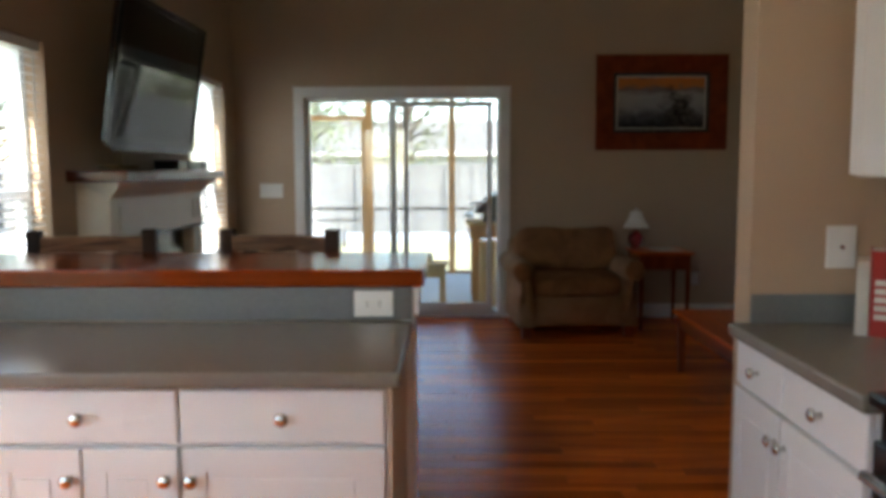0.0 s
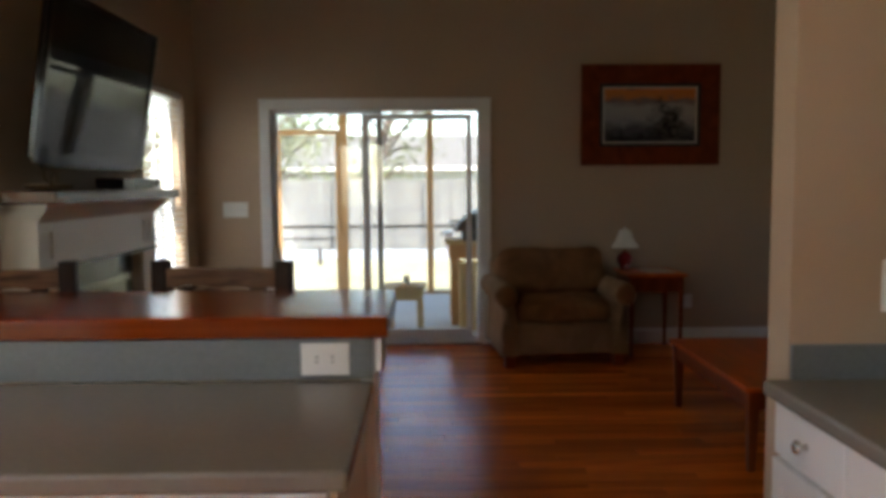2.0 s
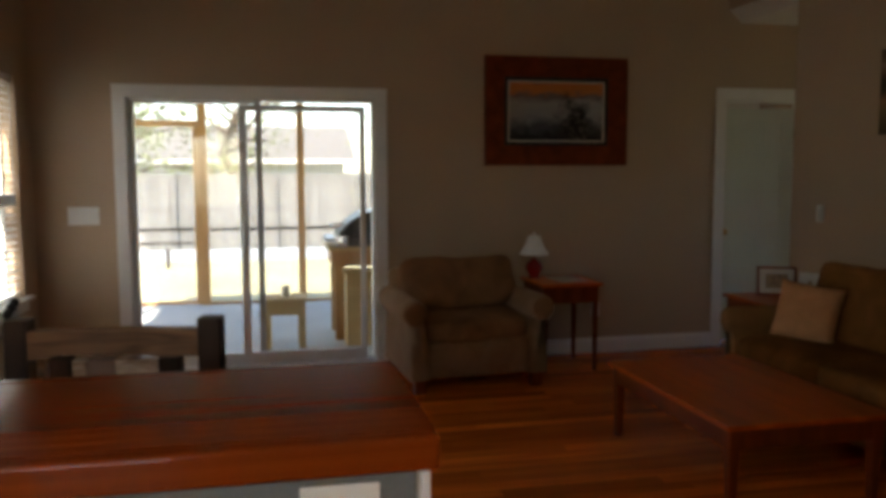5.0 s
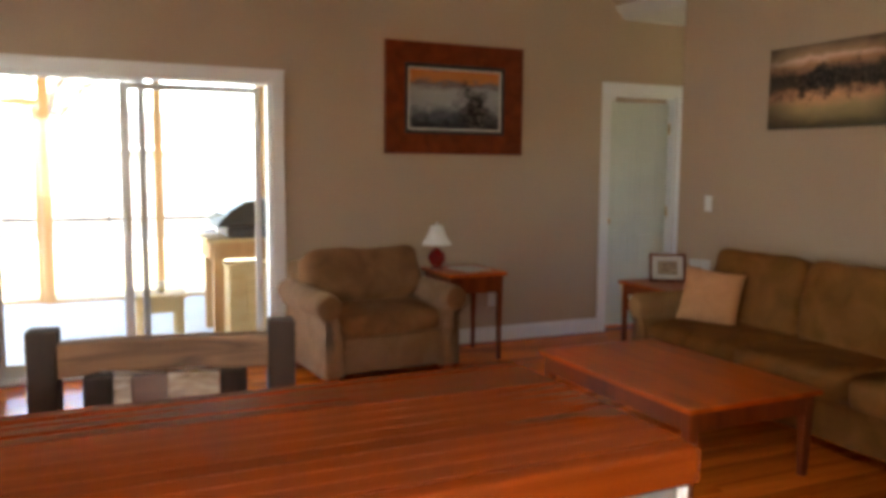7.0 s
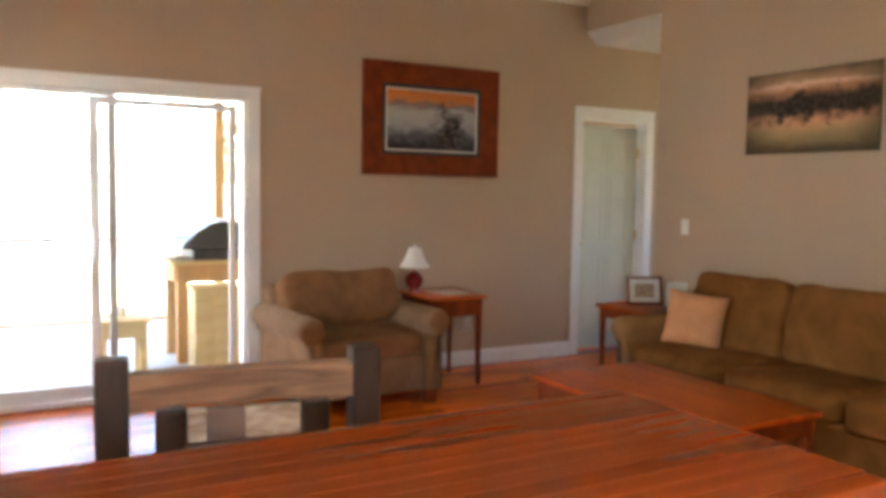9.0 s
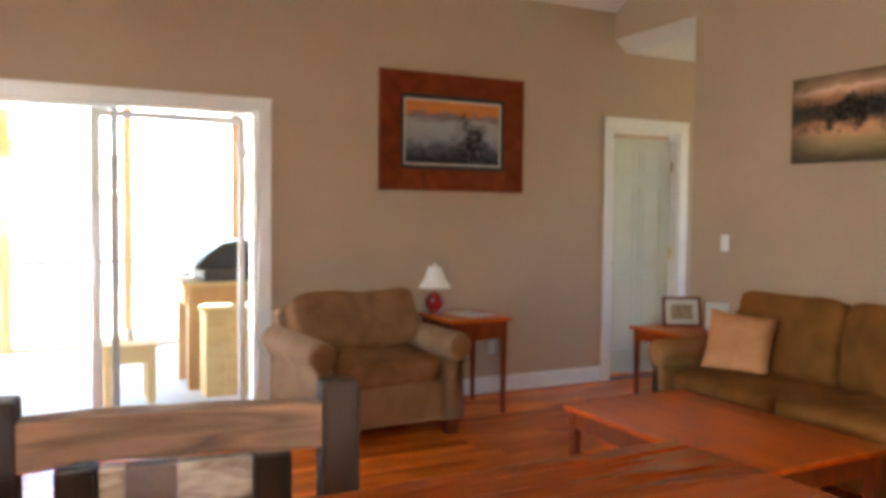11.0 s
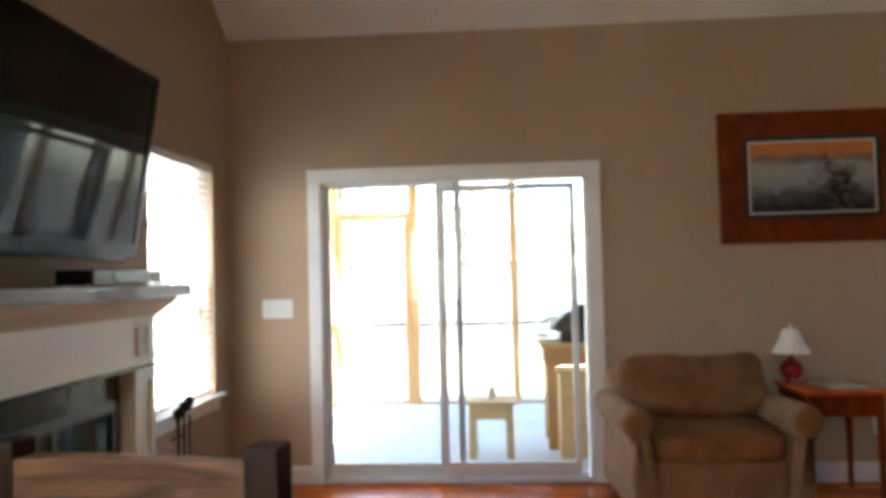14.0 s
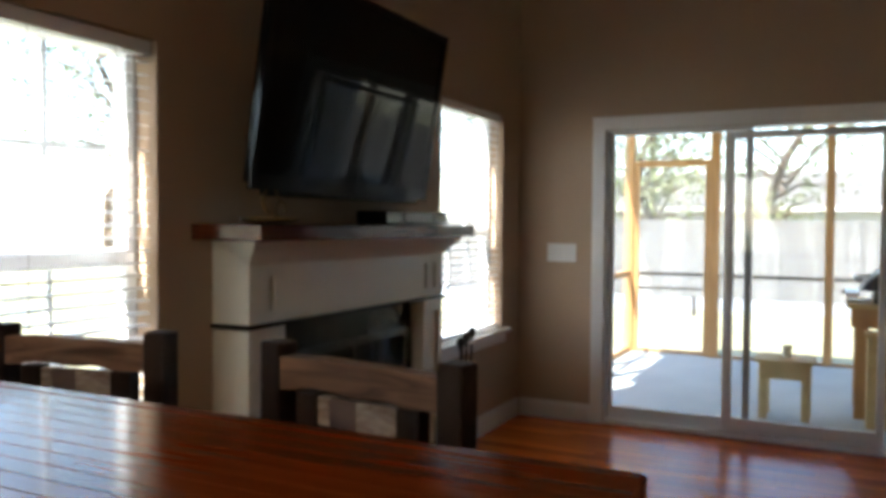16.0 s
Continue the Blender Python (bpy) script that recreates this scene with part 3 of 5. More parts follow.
part("mantel_shelf", box((XL + 0.001, -3.28, 1.312), (-0.225, -1.50, 1.372), 0.006), M_MANTEL, fp, "dark reddish-brown varnished mantel shelf")
iy0, iy1 = FY0 + legw, FY1 - legw
part("slate_facing", holed("x", XL + 0.001, XL + 0.10, (iy0 + 0.001, iy1 - 0.001), 0.0, 0.984, [(iy0 + 0.10, iy1 - 0.10, 0.10, 0.84)]), M_STONE, fp, "polished dark slate facing")
bm = box((XL + 0.02, iy0 + 0.101, 0.101), (XL + 0.03, iy1 - 0.101, 0.839))
part("firebox_back", bm, M_FIREBOX, fp)
fd = part("door_frame", holed("x", XL + 0.101, XL + 0.125, (iy0 + 0.08, iy1 - 0.08), 0.08, 0.86, [(iy0 + 0.115, (iy0 + iy1) / 2 - 0.015, 0.13, 0.82), ((iy0 + iy1) / 2 + 0.015, iy1 - 0.115, 0.13, 0.82)]), M_BLACK, fp, "black metal fireplace doors")
for a, b in ((iy0 + 0.113, (iy0 + iy1) / 2 - 0.013), ((iy0 + iy1) / 2 + 0.013, iy1 - 0.113)):
    part("door_glass", box((XL + 0.106, a, 0.128), (XL + 0.112, b, 0.822)), M_SCREEN, fd)
part("door_handle", cyl((XL + 0.14, (iy0 + iy1) / 2 - 0.03, 0.45), (XL + 0.14, (iy0 + iy1) / 2 - 0.03, 0.55), 0.006, n=8), M_BRASS, fd)
structure(part("hearth", box((XL + 0.001, FY0 - 0.05, 0.002), (-0.08, FY1 + 0.05, 0.03), 0.004), M_STONE), "flat dark slate hearth on the floor", "hearth")

# television on a tilting bracket
TVW, TVH = 1.36, 0.82
tv = thing("television", "large black flat television hung above the mantel, tilted down", "television", at=pose(-0.36, -2.505, 1.497, 0, 8.5, 0))
part("cabinet", box((-0.055, -TVW / 2 + 0.02, 0.02), (-0.012, TVW / 2 - 0.02, TVH - 0.02), 0.012), M_BLACK, tv)
part("bezel", holed("x", -0.012, 0.008, (-TVW / 2, TVW / 2), 0.0, TVH, [(-TVW / 2 + 0.035, TVW / 2 - 0.035, 0.06, TVH - 0.035)]), M_BEZEL, tv, "glossy black bezel")
part("screen", box((-0.010, -TVW / 2 + 0.034, 0.059), (0.001, TVW / 2 - 0.034, TVH - 0.034)), M_SCREEN, tv, "dark reflective screen")
part("speaker_bar", box((-0.02, -TVW / 2 + 0.08, -0.022), (0.004, TVW / 2 - 0.08, -0.001), 0.006), M_BEZEL, tv)
part("wall_bracket", moved(box((-0.20, -0.25, 0.25), (-0.056, 0.25, 0.5), 0.01), Matrix()), M_IRON, tv, "black wall bracket")

bx = thing("cable_box", "black media box with silver front on the mantel", "media box", at=pose(-0.30, -2.04, 1.374, 0, 0, 0))
part("case", box((-0.13, -0.32, 0.0), (0.03, 0.30, 0.062), 0.004), M_BEZEL, bx)
part("front_panel", box((0.03, -0.16, 0.01), (0.034, 0.12, 0.054), 0.001), M_DULL, bx, "dull silver front panel")
part("display", box((0.0305, 0.16, 0.012), (0.034, 0.27, 0.05)), M_DULL, bx)
og = thing("brass_ornament", "small dark brass scroll ornament on the mantel end", "ornament", at=pose(-0.36, -3.06, 1.374))
part("dish", lathe([(0.05, 0.0), (0.10, 0.006), (0.115, 0.022), (0.10, 0.024), (0.0, 0.018)], 24), M_OLDBRASS, og, smooth=True)
for r, x, z in ((0.045, 0.0, 0.085), (0.03, 0.055, 0.055)):
    bm = bmesh.new()
    rings = []
    for i in range(21):
        a = 2 * math.pi * i / 24 - 0.6
        rings.append([bm.verts.new((0.006 * math.sin(b), x + (r + 0.006 * math.cos(b)) * math.cos(a), z + (r + 0.006 * math.cos(b)) * math.sin(a))) for b in (0, 1.05, 2.09, 3.14, 4.19, 5.24)])
    for p, q in zip(rings, rings[1:]):
        for j in range(6):
            bm.faces.new((p[j], p[(j + 1) % 6], q[(j + 1) % 6], q[j]))
    part("scroll", bm, M_OLDBRASS, og, smooth=True)
part("stem", cyl((0, 0.02, 0.018), (0, 0.02, 0.05), 0.006, n=8), M_OLDBRASS, og)

# fire tools
ft = thing("fire_tools", "black iron fireplace tool set standing by the hearth", "fire tools", at=pose(-0.34, -1.41, 0.0))
part("base", lathe([(0.10, 0.001), (0.10, 0.012), (0.03, 0.025), (0.012, 0.04)], 20), M_IRON, ft, smooth=True)
part("pole", cyl((0, 0, 0.03), (0, 0, 0.68), 0.009, n=10), M_IRON, ft)
part("crossbar", cyl((0, -0.08, 0.60), (0, 0.08, 0.60), 0.007, n=8), M_IRON, ft)
for dy, nm in ((-0.07, "poker"), (0.07, "shovel"), (0.0, "brush")):
    bm = cyl((0.03, dy, 0.12), (0.03, dy, 0.70), 0.007, n=8)
    lathe([(0.007, 0), (0.012, 0.02), (0.022, 0.035), (0.026, 0.052), (0.018, 0.07), (0.006, 0.078)], 12, (0.03, dy, 0.70 + dy * 0.3), bm)
    if nm != "poker":
        box((0.02, dy - 0.035, 0.05), (0.04, dy + 0.035, 0.14), 0.006, bm)
    part(nm, bm, M_IRON, ft)

# ---- breakfast bar and kitchen units ----
structure(part("wall_bar", box((XL, -4.957, -0.01), (1.273, -4.855, 1.016)), M_WALL), "low taupe wall carrying the breakfast bar", "wall")
structure(part("trim_bar_end", box((1.274, -4.965, 0.0), (1.311, -4.845, 1.016), 0.003), M_TRIM), "white painted end board of the bar wall", "trim")
structure(part("trim_bar_cap", box((1.3115, -4.972, 0.935), (1.326, -4.835, 1.017), 0.003), M_TRIM), "white trim block under the bar top", "trim")
bt = thing("breakfast_bar", "glossy red-brown plank breakfast bar top", "bar top")
for i in range(13):
    y0 = -4.98 + 0.52 / 13 * i
    part("plank", box((XL + 0.002, y0 + 0.0004, 1.0185), (1.34, y0 + 0.0396, 1.0715), 0.0010 if 0 < i < 12 else 0.007, seg=1 if 0 < i < 12 else 3), M_BAR, bt)
ct = thing("peninsula_counter", "grey solid-surface counter below the breakfast bar", "counter")
part("worktop", box((XL + 0.002, -5.598, 0.877), (1.305, -4.9725, 0.915), 0.008), M_COUNTER, ct)
part("backsplash", box((XL + 0.002, -4.972, 0.9155), (1.305, -4.958, 1.0175), 0.002), M_SPLASH, ct, "blue-grey upstand")


def wall_plate(name, label, at, gangs, kind, w=0.07, h=0.115):
    """A cover plate in its own x-z plane facing -y, gangs side by side."""
    t = thing(name, label, "wall plate", at=at)
    wd = w + 0.0465 * (gangs - 1)
    part("plate", box((-wd / 2, -0.006, -h / 2), (wd / 2, 0.0, h / 2), 0.003), M_PLATE, t)
    for i in range(gangs):
        x = (i - (gangs - 1) / 2) * 0.0465
        if kind == "outlet":
            part("outlet_face", box((x - 0.017, -0.0085, -0.034), (x + 0.017, -0.0055, 0.034), 0.004), M_PLATE, t)
            for z in (-0.019, 0.019):
                for dx in (-0.006, 0.006):
                    part("slot", box((x + dx - 0.0012, -0.0092, z - 0.005), (x + dx + 0.0012, -0.0080, z + 0.005)), M_DARKLINE, t)
        elif kind == "jack":
            part("jack", cyl((x, -0.016, 0), (x, -0.005, 0), 0.006, n=10), M_NICKEL, t)
        else:
            part("rocker", box((x - 0.016, -0.010, -0.033), (x + 0.016, -0.005, 0.033), 0.004), M_PLATE, t)
    return t


wall_plate("wall_outlet", "white outlet plate lying sideways on the bar upstand", pose(1.188, -4.9723, 0.968, 0, 90, 0), 1, "outlet", 0.079, 0.118)
wall_plate("wall_outlet", "white outlet plate low on the taupe wall", pose(3.69, -0.0005, 0.36), 1, "outlet")
wall_plate("light_switch", "white four-gang switch plate beside the patio door", pose(-0.22, -0.0005, 1.183), 4, "switch", 0.072, 0.128)
wall_plate("light_switch", "white single switch plate on the sofa wall", pose(XR - 0.0005, -1.225, 1.19, 0, 0, -90), 1, "switch")
wall_plate("wall_jack", "white jack plate above the kitchen counter", pose(2.566, YK - 0.1205, 1.14), 1, "jack", 0.088, 0.125)


def knob(parent, m):
    return part("knob", moved(lathe([(0.008, 0), (0.006, 0.008), (0.006, 0.014), (0.015, 0.018), (0.0165, 0.024), (0.012, 0.029), (0.003, 0.031)], 16), m), M_NICKEL, parent, "brushed nickel knob", smooth=True)


def shaker(parent, name, u0, u1, z0, z1, raised):
    """A cabinet front in the x-z plane with its face at y = 0, body behind it at +y."""
    f = part(name, box((u0, 0.0, z0), (u1, 0.019, z1), 0.005), M_CAB, parent)
    if raised:
        bm = holed("y", -0.0035, 0.001, (u0 + 0.002, u1 - 0.002), z0 + 0.002, z1 - 0.002, [(u0 + 0.055, u1 - 0.055, z0 + 0.055, z1 - 0.055)])
        box((u0 + 0.072, -0.003, z0 + 0.072), (u1 - 0.072, 0.001, z1 - 0.072), 0.008, bm)
        part("raised_panel", bm, M_CAB, f)
    return f


def base_unit(name, w, doors, at, knob_sides, group):
    """A base cabinet of width w along x, front at y = 0."""
    t = thing(name, "white lacquered base cabinet with drawer and panel doors", "cabinet", group, at)
    part("carcass", box((0.0, 0.0195, 0.10), (w, 0.56, 0.876)), M_CAB, t)
    part("toe_kick", box((0.0, 0.07, 0.0), (w, 0.55, 0.0995)), M_CAB, t)
    d = shaker(t, "drawer", 0.004, w - 0.004, 0.742, 0.870, False)
    knob(d, pose(w / 2, 0.0, 0.806, 90, 0, 0))
    for i in range(doors):
        u0, u1 = 0.004 + (w - 0.004) / doors * i, (w - 0.004) / doors * (i + 1)
        f = shaker(t, "door", u0, u1, 0.108, 0.732, True)
        knob(f, pose(u1 - 0.025 if knob_sides[i] > 0 else u0 + 0.025, -0.003, 0.662, 90, 0, 0))
    return t


G = "base cabinets under the bar counter"
base_unit("base_cabinet", 0.478, 1, pose(0.795, -5.577, 0), (-1,), G)
base_unit("base_cabinet", 0.455, 2, pose(0.339, -5.577, 0), (1, 1), G)
base_unit("base_cabinet", 0.455, 1, pose(-0.117, -5.577, 0), (-1,), G)
base_unit("base_cabinet", 0.423, 1, pose(-0.541, -5.577, 0), (1,), G)
structure(part("trim_cabinet_end", box((1.2735, -5.575, 0.0), (1.285, -4.966, 0.876), 0.002), M_CABSIDE), "beige end panel of the cabinet run", "trim")
G2 = "base cabinets beside the range"
base_unit("base_cabinet", 0.335, 1, pose(2.268, -5.02, 0, 0, 0, -90), (1,), G2)
base_unit("base_cabinet", 0.415, 1, pose(2.268, -5.356, 0, 0, 0, -90), (-1,), G2)
rc = thing("kitchen_counter", "grey solid-surface counter against the kitchen wall", "counter", at=pose(DX, DY, 0))
part("worktop", box((2.20, -5.735, 0.877), (KITCHEN_X - DX - 0.002, -4.952, 0.915), 0.008), M_COUNTER, rc)
part("backsplash", box((2.265, -4.968, 0.9155), (KITCHEN_X - DX - 0.022, -4.953, 1.0), 0.002), M_SPLASH, rc, "blue-grey upstand")
part("backsplash", box((KITCHEN_X - DX - 0.021, -5.735, 0.9155), (KITCHEN_X - DX - 0.002, -4.953, 1.0), 0.002), M_SPLASH, rc)
st = thing("range", "black kitchen range with a chrome handle", "range", at=pose(DX, DY, 0))
part("body", box((2.235, -6.50, 0.0), (KITCHEN_X - DX - 0.004, -5.741, 0.90), 0.006), M_BLACK, st)
part("cooktop", box((2.205, -6.50, 0.901), (KITCHEN_X - DX - 0.004, -5.741, 0.93), 0.008), M_BLACK, st)
part("oven_door", box((2.205, -6.47, 0.22), (2.234, -5.77, 0.84), 0.006), M_BLACK, st)
part("handle", cyl((2.165, -6.42, 0.785), (2.165, -5.82, 0.785), 0.012, n=12), M_NICKEL, st, "chrome handle", smooth=True)
for y in (-6.40, -5.84):
    part("handle_bracket", cyl((2.166, y, 0.785), (2.206, y, 0.785), 0.008, n=10), M_NICKEL, st)
uc = thing("wall_cabinet", "white wall cabinet above the kitchen counter", "cabinet", at=pose(DX, DY, 0))
part("carcass", box((2.527, -5.74, 1.345), (KITCHEN_X - DX - 0.004, -5.02, 2.25), 0.003), M_CAB, uc)
for a, b in ((-5.738, -5.382), (-5.378, -5.022)):
    d = part("door", box((2.507, a, 1.35), (2.526, b, 2.245), 0.005), M_CAB, uc)
    bm = holed("x", 2.5035, 2.508, (a + 0.003, b - 0.003), 1.353, 2.242, [(a + 0.06, b - 0.06, 1.41, 2.185)])
    box((2.504, a + 0.075, 1.425), (2.508, b - 0.075, 2.17), 0.006, bm)
    part("raised_panel", bm, M_CAB, d)


def book(label, x0, x1, depth, h, cover, bars=0):
    """A standing book, spine to -y, on the row that faces into the kitchen."""
    t = thing("book", label, "book", "books on the kitchen counter", at=pose(2.535 + DX, -5.17 + DY, 0.9155, 0, 0, -27))
    part("cover", box((x0, 0, 0), (x0 + 0.004, depth, h), 0.001), cover, t)
    part("cover", box((x1 - 0.004, 0, 0), (x1, depth, h), 0.001), cover, t)
    part("spine", box((x0 + 0.0042, 0, 0), (x1 - 0.0042, 0.005, h), 0.002), cover, t)
    part("pages", box((x0 + 0.005, 0.006, 0.004), (x1 - 0.005, depth - 0.004, h - 0.004)), M_PAPER, t)
    for i in range(bars):
        z = h * (0.2 + 0.5 * i / max(1, bars))
        part("spine_mark", box((x0 + 0.011, -0.0012, z), (x1 - 0.011, 0.001, z + 0.015)), M_PAPER, t)
    return t


book("pale grey-green book standing on the counter", -0.062, -0.030, 0.15, 0.205, M_MATBOARD)
book("red cookbook with pale spine lettering standing on the counter", -0.028, 0.030, 0.15, 0.232, M_RED, 5)
book("thick pale book standing on the counter", 0.032, 0.075, 0.15, 0.24, M_PAPER)
# kitchen ceiling lights
for x, y in ((0.35, -6.4),):
    kl = thing("ceiling_light", "round white flush ceiling light with warm diffuser", "ceiling light", "kitchen ceiling lights", at=pose(x, y, KITCHEN_Z))
    part("ring", lathe([(0.19, 0.002), (0.19, -0.03), (0.165, -0.035), (0.165, 0.002)], 28), M_NICKEL, kl)
    part("diffuser", lathe([(0.163, -0.02), (0.15, -0.05), (0.10, -0.075), (0.02, -0.085)], 28), M_AMBER, kl, smooth=True)


# unseen window, added so that more daylight reaches the sofa wall
kw = thing("window_3", "wide unseen window in white frame, added for light from the west", "window")
kw["kind"] = "structure"
for lo, hi in (((XL - 0.09, -8.0, 0.45), (XL - 0.04, -7.95, 2.2)), ((XL - 0.09, -6.05, 0.45), (XL - 0.04, -6.0, 2.2)), ((XL - 0.09, -7.95, 0.45), (XL - 0.04, -6.05, 0.5)), ((XL - 0.09, -7.95, 2.15), (XL - 0.04, -6.05, 2.2)), ((XL - 0.088, -7.02, 0.5), (XL - 0.042, -6.98, 2.15))):
    part("window_frame", box(lo, hi, 0.003), M_VINYL, kw)
g = part("glass_pane", box((XL - 0.067, -7.95, 0.5), (XL - 0.063, -6.05, 2.15)), M_GLASS, kw)
g.visible_shadow = False


# second unseen window, added to throw cool daylight on the cabinet fronts
ks = thing("window_4", "unseen kitchen window in white frame, added for cool light", "window")
ks["kind"] = "structure"
for lo, hi in (((-0.3, -8.38, 0.9), (-0.25, -8.33, 2.2)), ((0.55, -8.38, 0.9), (0.6, -8.33, 2.2)), ((-0.25, -8.38, 0.9), (0.55, -8.33, 0.95)), ((-0.25, -8.38, 2.15), (0.55, -8.33, 2.2)), ((0.13, -8.378, 0.95), (0.17, -8.332, 2.15))):
    part("window_frame", box(lo, hi, 0.003), M_VINYL, ks)
g = part("glass_pane", box((-0.25, -8.357, 0.95), (0.55, -8.353, 2.15)), M_GLASS, ks)
g.visible_shadow = False


# ---- bar stools ----
def bar_stool(at, label):
    """Rustic stool; backrest plane at y = 0, the seat towards -y, under the bar."""
    t = thing("bar_stool", label, "bar stool", "stools at the breakfast bar", at)
    w = 0.492
    for s in (-1, 1):
        x = s * (w / 2 - 0.027)
        part("back_post", box((x - 0.027, -0.026, 0.0), (x + 0.027, 0.03, 1.135), 0.005), M_POST, t)
        part("front_leg", box((x - 0.028, -0.40, 0.0), (x + 0.028, -0.345, 0.715), 0.005), M_POST, t)
        part("side_rail", box((x - 0.018, -0.344, 0.62), (x + 0.018, -0.027, 0.70), 0.004), M_POST, t)
        part("stretcher", box((x - 0.016, -0.344, 0.22), (x + 0.016, -0.027, 0.265), 0.004), M_POST, t)
    bm = bmesh.new()
    n = 10
    rows = []
    for i in range(n + 1):
        x = -w / 2 + 0.054 + (w - 0.108) * i / n
        bow = 0.012 * (1 - (2 * i / n - 1) ** 2)
        wob = 0.011 * noise.noise(Vector((x * 14, 3.3, 0)))
        rows.append([bm.verts.new(p) for p in ((x, -0.022 + bow, 1.046 + wob), (x, 0.022 + bow, 1.046 + wob), (x, 0.022 + bow, 1.108 + wob * 0.3), (x, -0.022 + bow, 1.108 + wob * 0.3))])
    for a, b in zip(rows, rows[1:]):
        for j in range(4):
            bm.faces.new((a[j], a[(j + 1) % 4], b[(j + 1) % 4], b[j]))
    bm.faces.new(rows[0])
    bm.faces.new(rows[-1][::-1])
    part("top_rail", bm, M_RAILW, t, "worn brown reclaimed top rail")
    for s in (-1, 1):
        part("inner_post", box((s * 0.125 - 0.026, -0.02, 0.70), (s * 0.125 + 0.026, 0.02, 1.043), 0.005), M_POST, t)
    for x0, x1, m in ((-0.098, -0.066, M_WHITEW), (-0.066, 0.0, M_GREYW), (0.0, 0.098, M_WHITEW)):
        part("splat_board", box((x0 + 0.0005, -0.014, 0.982), (x1 - 0.0005, 0.014, 1.038), 0.002), m, t, "patchwork of worn painted wood")
    part("splat_panel", box((-0.098, -0.010, 0.74), (0.098, 0.010, 0.978), 0.003), M_POST, t)
    part("lower_rail", box((-w / 2 + 0.054, -0.016, 0.66), (w / 2 - 0.054, 0.016, 0.70), 0.004), M_POST, t)
    for i in range(4):
        x0 = -w / 2 + w / 4 * i
        part("seat_board", box((x0 + 0.001, -0.42, 0.716), (x0 + w / 4 - 0.001, -0.03, 0.75), 0.005), M_RAILW, t)
    part("foot_rail", box((-w / 2 + 0.06, -0.39, 0.28), (w / 2 - 0.06, -0.355, 0.325), 0.005), M_POST, t)
    return t


S = bar_stool(pose(0.735, -4.165, 0, 0, 0, -8.0), "rustic dark wooden bar stool with patchwork back at the bar")
S2 = copy_thing(S, pose(-0.01, -4.185, 0, 0, 0, 9))

def pillow(w, h, t):
    """A knife-edge pillow: full middle, thin seams, pulled-out corners, soft creases."""
    bm = bmesh.new()
    n = 18
    rim = {}
    for side in (1, -1):
        g = {}
        for i in range(n + 1):
            for j in range(n + 1):
                u, v = 2 * i / n - 1, 2 * j / n - 1
                edge = i in (0, n) or j in (0, n)
                if edge and (i, j) in rim:
                    g[i, j] = rim[i, j]
                    continue
                x = u * w / 2 * (1 - 0.07 * (1 - v * v) * abs(u))
                y = v * h / 2 * (1 - 0.07 * (1 - u * u) * abs(v))
                z = side * t * ((1 - u ** 4) * (1 - v ** 4)) ** 0.55
                z += 0.010 * noise.noise(Vector((u * 2.3, v * 2.3, side * 2.0))) * (1 - max(abs(u), abs(v)) ** 6)
                g[i, j] = bm.verts.new((x, y, z))
                if edge:
                    rim[i, j] = g[i, j]
        for i in range(n):
            for j in range(n):
                bm.faces.new((g[i, j], g[i + 1, j], g[i + 1, j + 1], g[i, j + 1]))
    return bm


def drape(bm, hx, hy):
    """Slouch a loose cushion: raised corners along the top, a sagging middle, a lower edge drawn up at the ends."""
    for v in bm.verts:
        u, w = v.co.x / hx, v.co.y / hy
        if w > 0:
            v.co.y += w * (0.026 * abs(u) ** 4 - 0.012 * (1 - u * u))
        else:
            v.co.y += -w * 0.05 * u * u
        v.co.z += 0.022 * math.sin(u * 5.0 + w * 3.0) * (1 - w * w) * 0.6
    return bm


# ---- armchair ----
def roll_arm(r, neck, foot, lean, z, n=22):
    """Outline (out, z) of a rolled arm: outer foot, outer neck, round the roll, inner neck, inner foot."""
    pts = [(lean + r * math.cos(radians(-62 + 304 * i / n)), z + r * math.sin(radians(-62 + 304 * i / n))) for i in range(n + 1)]
    return [(foot, 0.09), (foot * 0.96, 0.22), (neck, z - r * 1.25)] + pts + [(-neck, z - r * 1.2), (-foot * 0.9, 0.22), (-foot, 0.09)]


ac = thing("armchair", "wide tan microsuede armchair with rolled arms by the wall", "armchair", at=pose(2.465, -0.975, 0, 0, 0, 4))
for s in (-1, 1):
    outline = [(s * (0.418 + x), z) for x, z in roll_arm(0.088, 0.045, 0.072, 0.036, 0.552)]
    arm = part("arm", prism(outline, "y", 0.03, 0.86, bevel=0.012), M_SUEDE, ac, smooth=True)
    face = [(s * (0.418 + x * 0.86 + 0.005), 0.012 + z * 0.975) for x, z in roll_arm(0.088, 0.045, 0.072, 0.036, 0.552)]
    part("arm_front", prism(face, "y", 0.012, 0.036, bevel=0.008), M_SUEDE, arm, smooth=True)
    part("piping", moved(lathe([(0.0745, 0), (0.0785, 0.004), (0.0745, 0.008)], 28), pose(s * 0.457, 0.0135, 0.550, 90, 0, 0)), M_SUEDE_D, arm, smooth=True)
part("base", box((-0.358, 0.035, 0.10), (0.358, 0.84, 0.345), 0.02, seg=3), M_SUEDE, ac, smooth=True)
part("back_frame", moved(box((-0.455, -0.08, 0.0), (0.455, 0.08, 0.63), 0.05, seg=4), pose(0, 0.79, 0.14, -8, 0, 0)), M_SUEDE, ac, smooth=True)
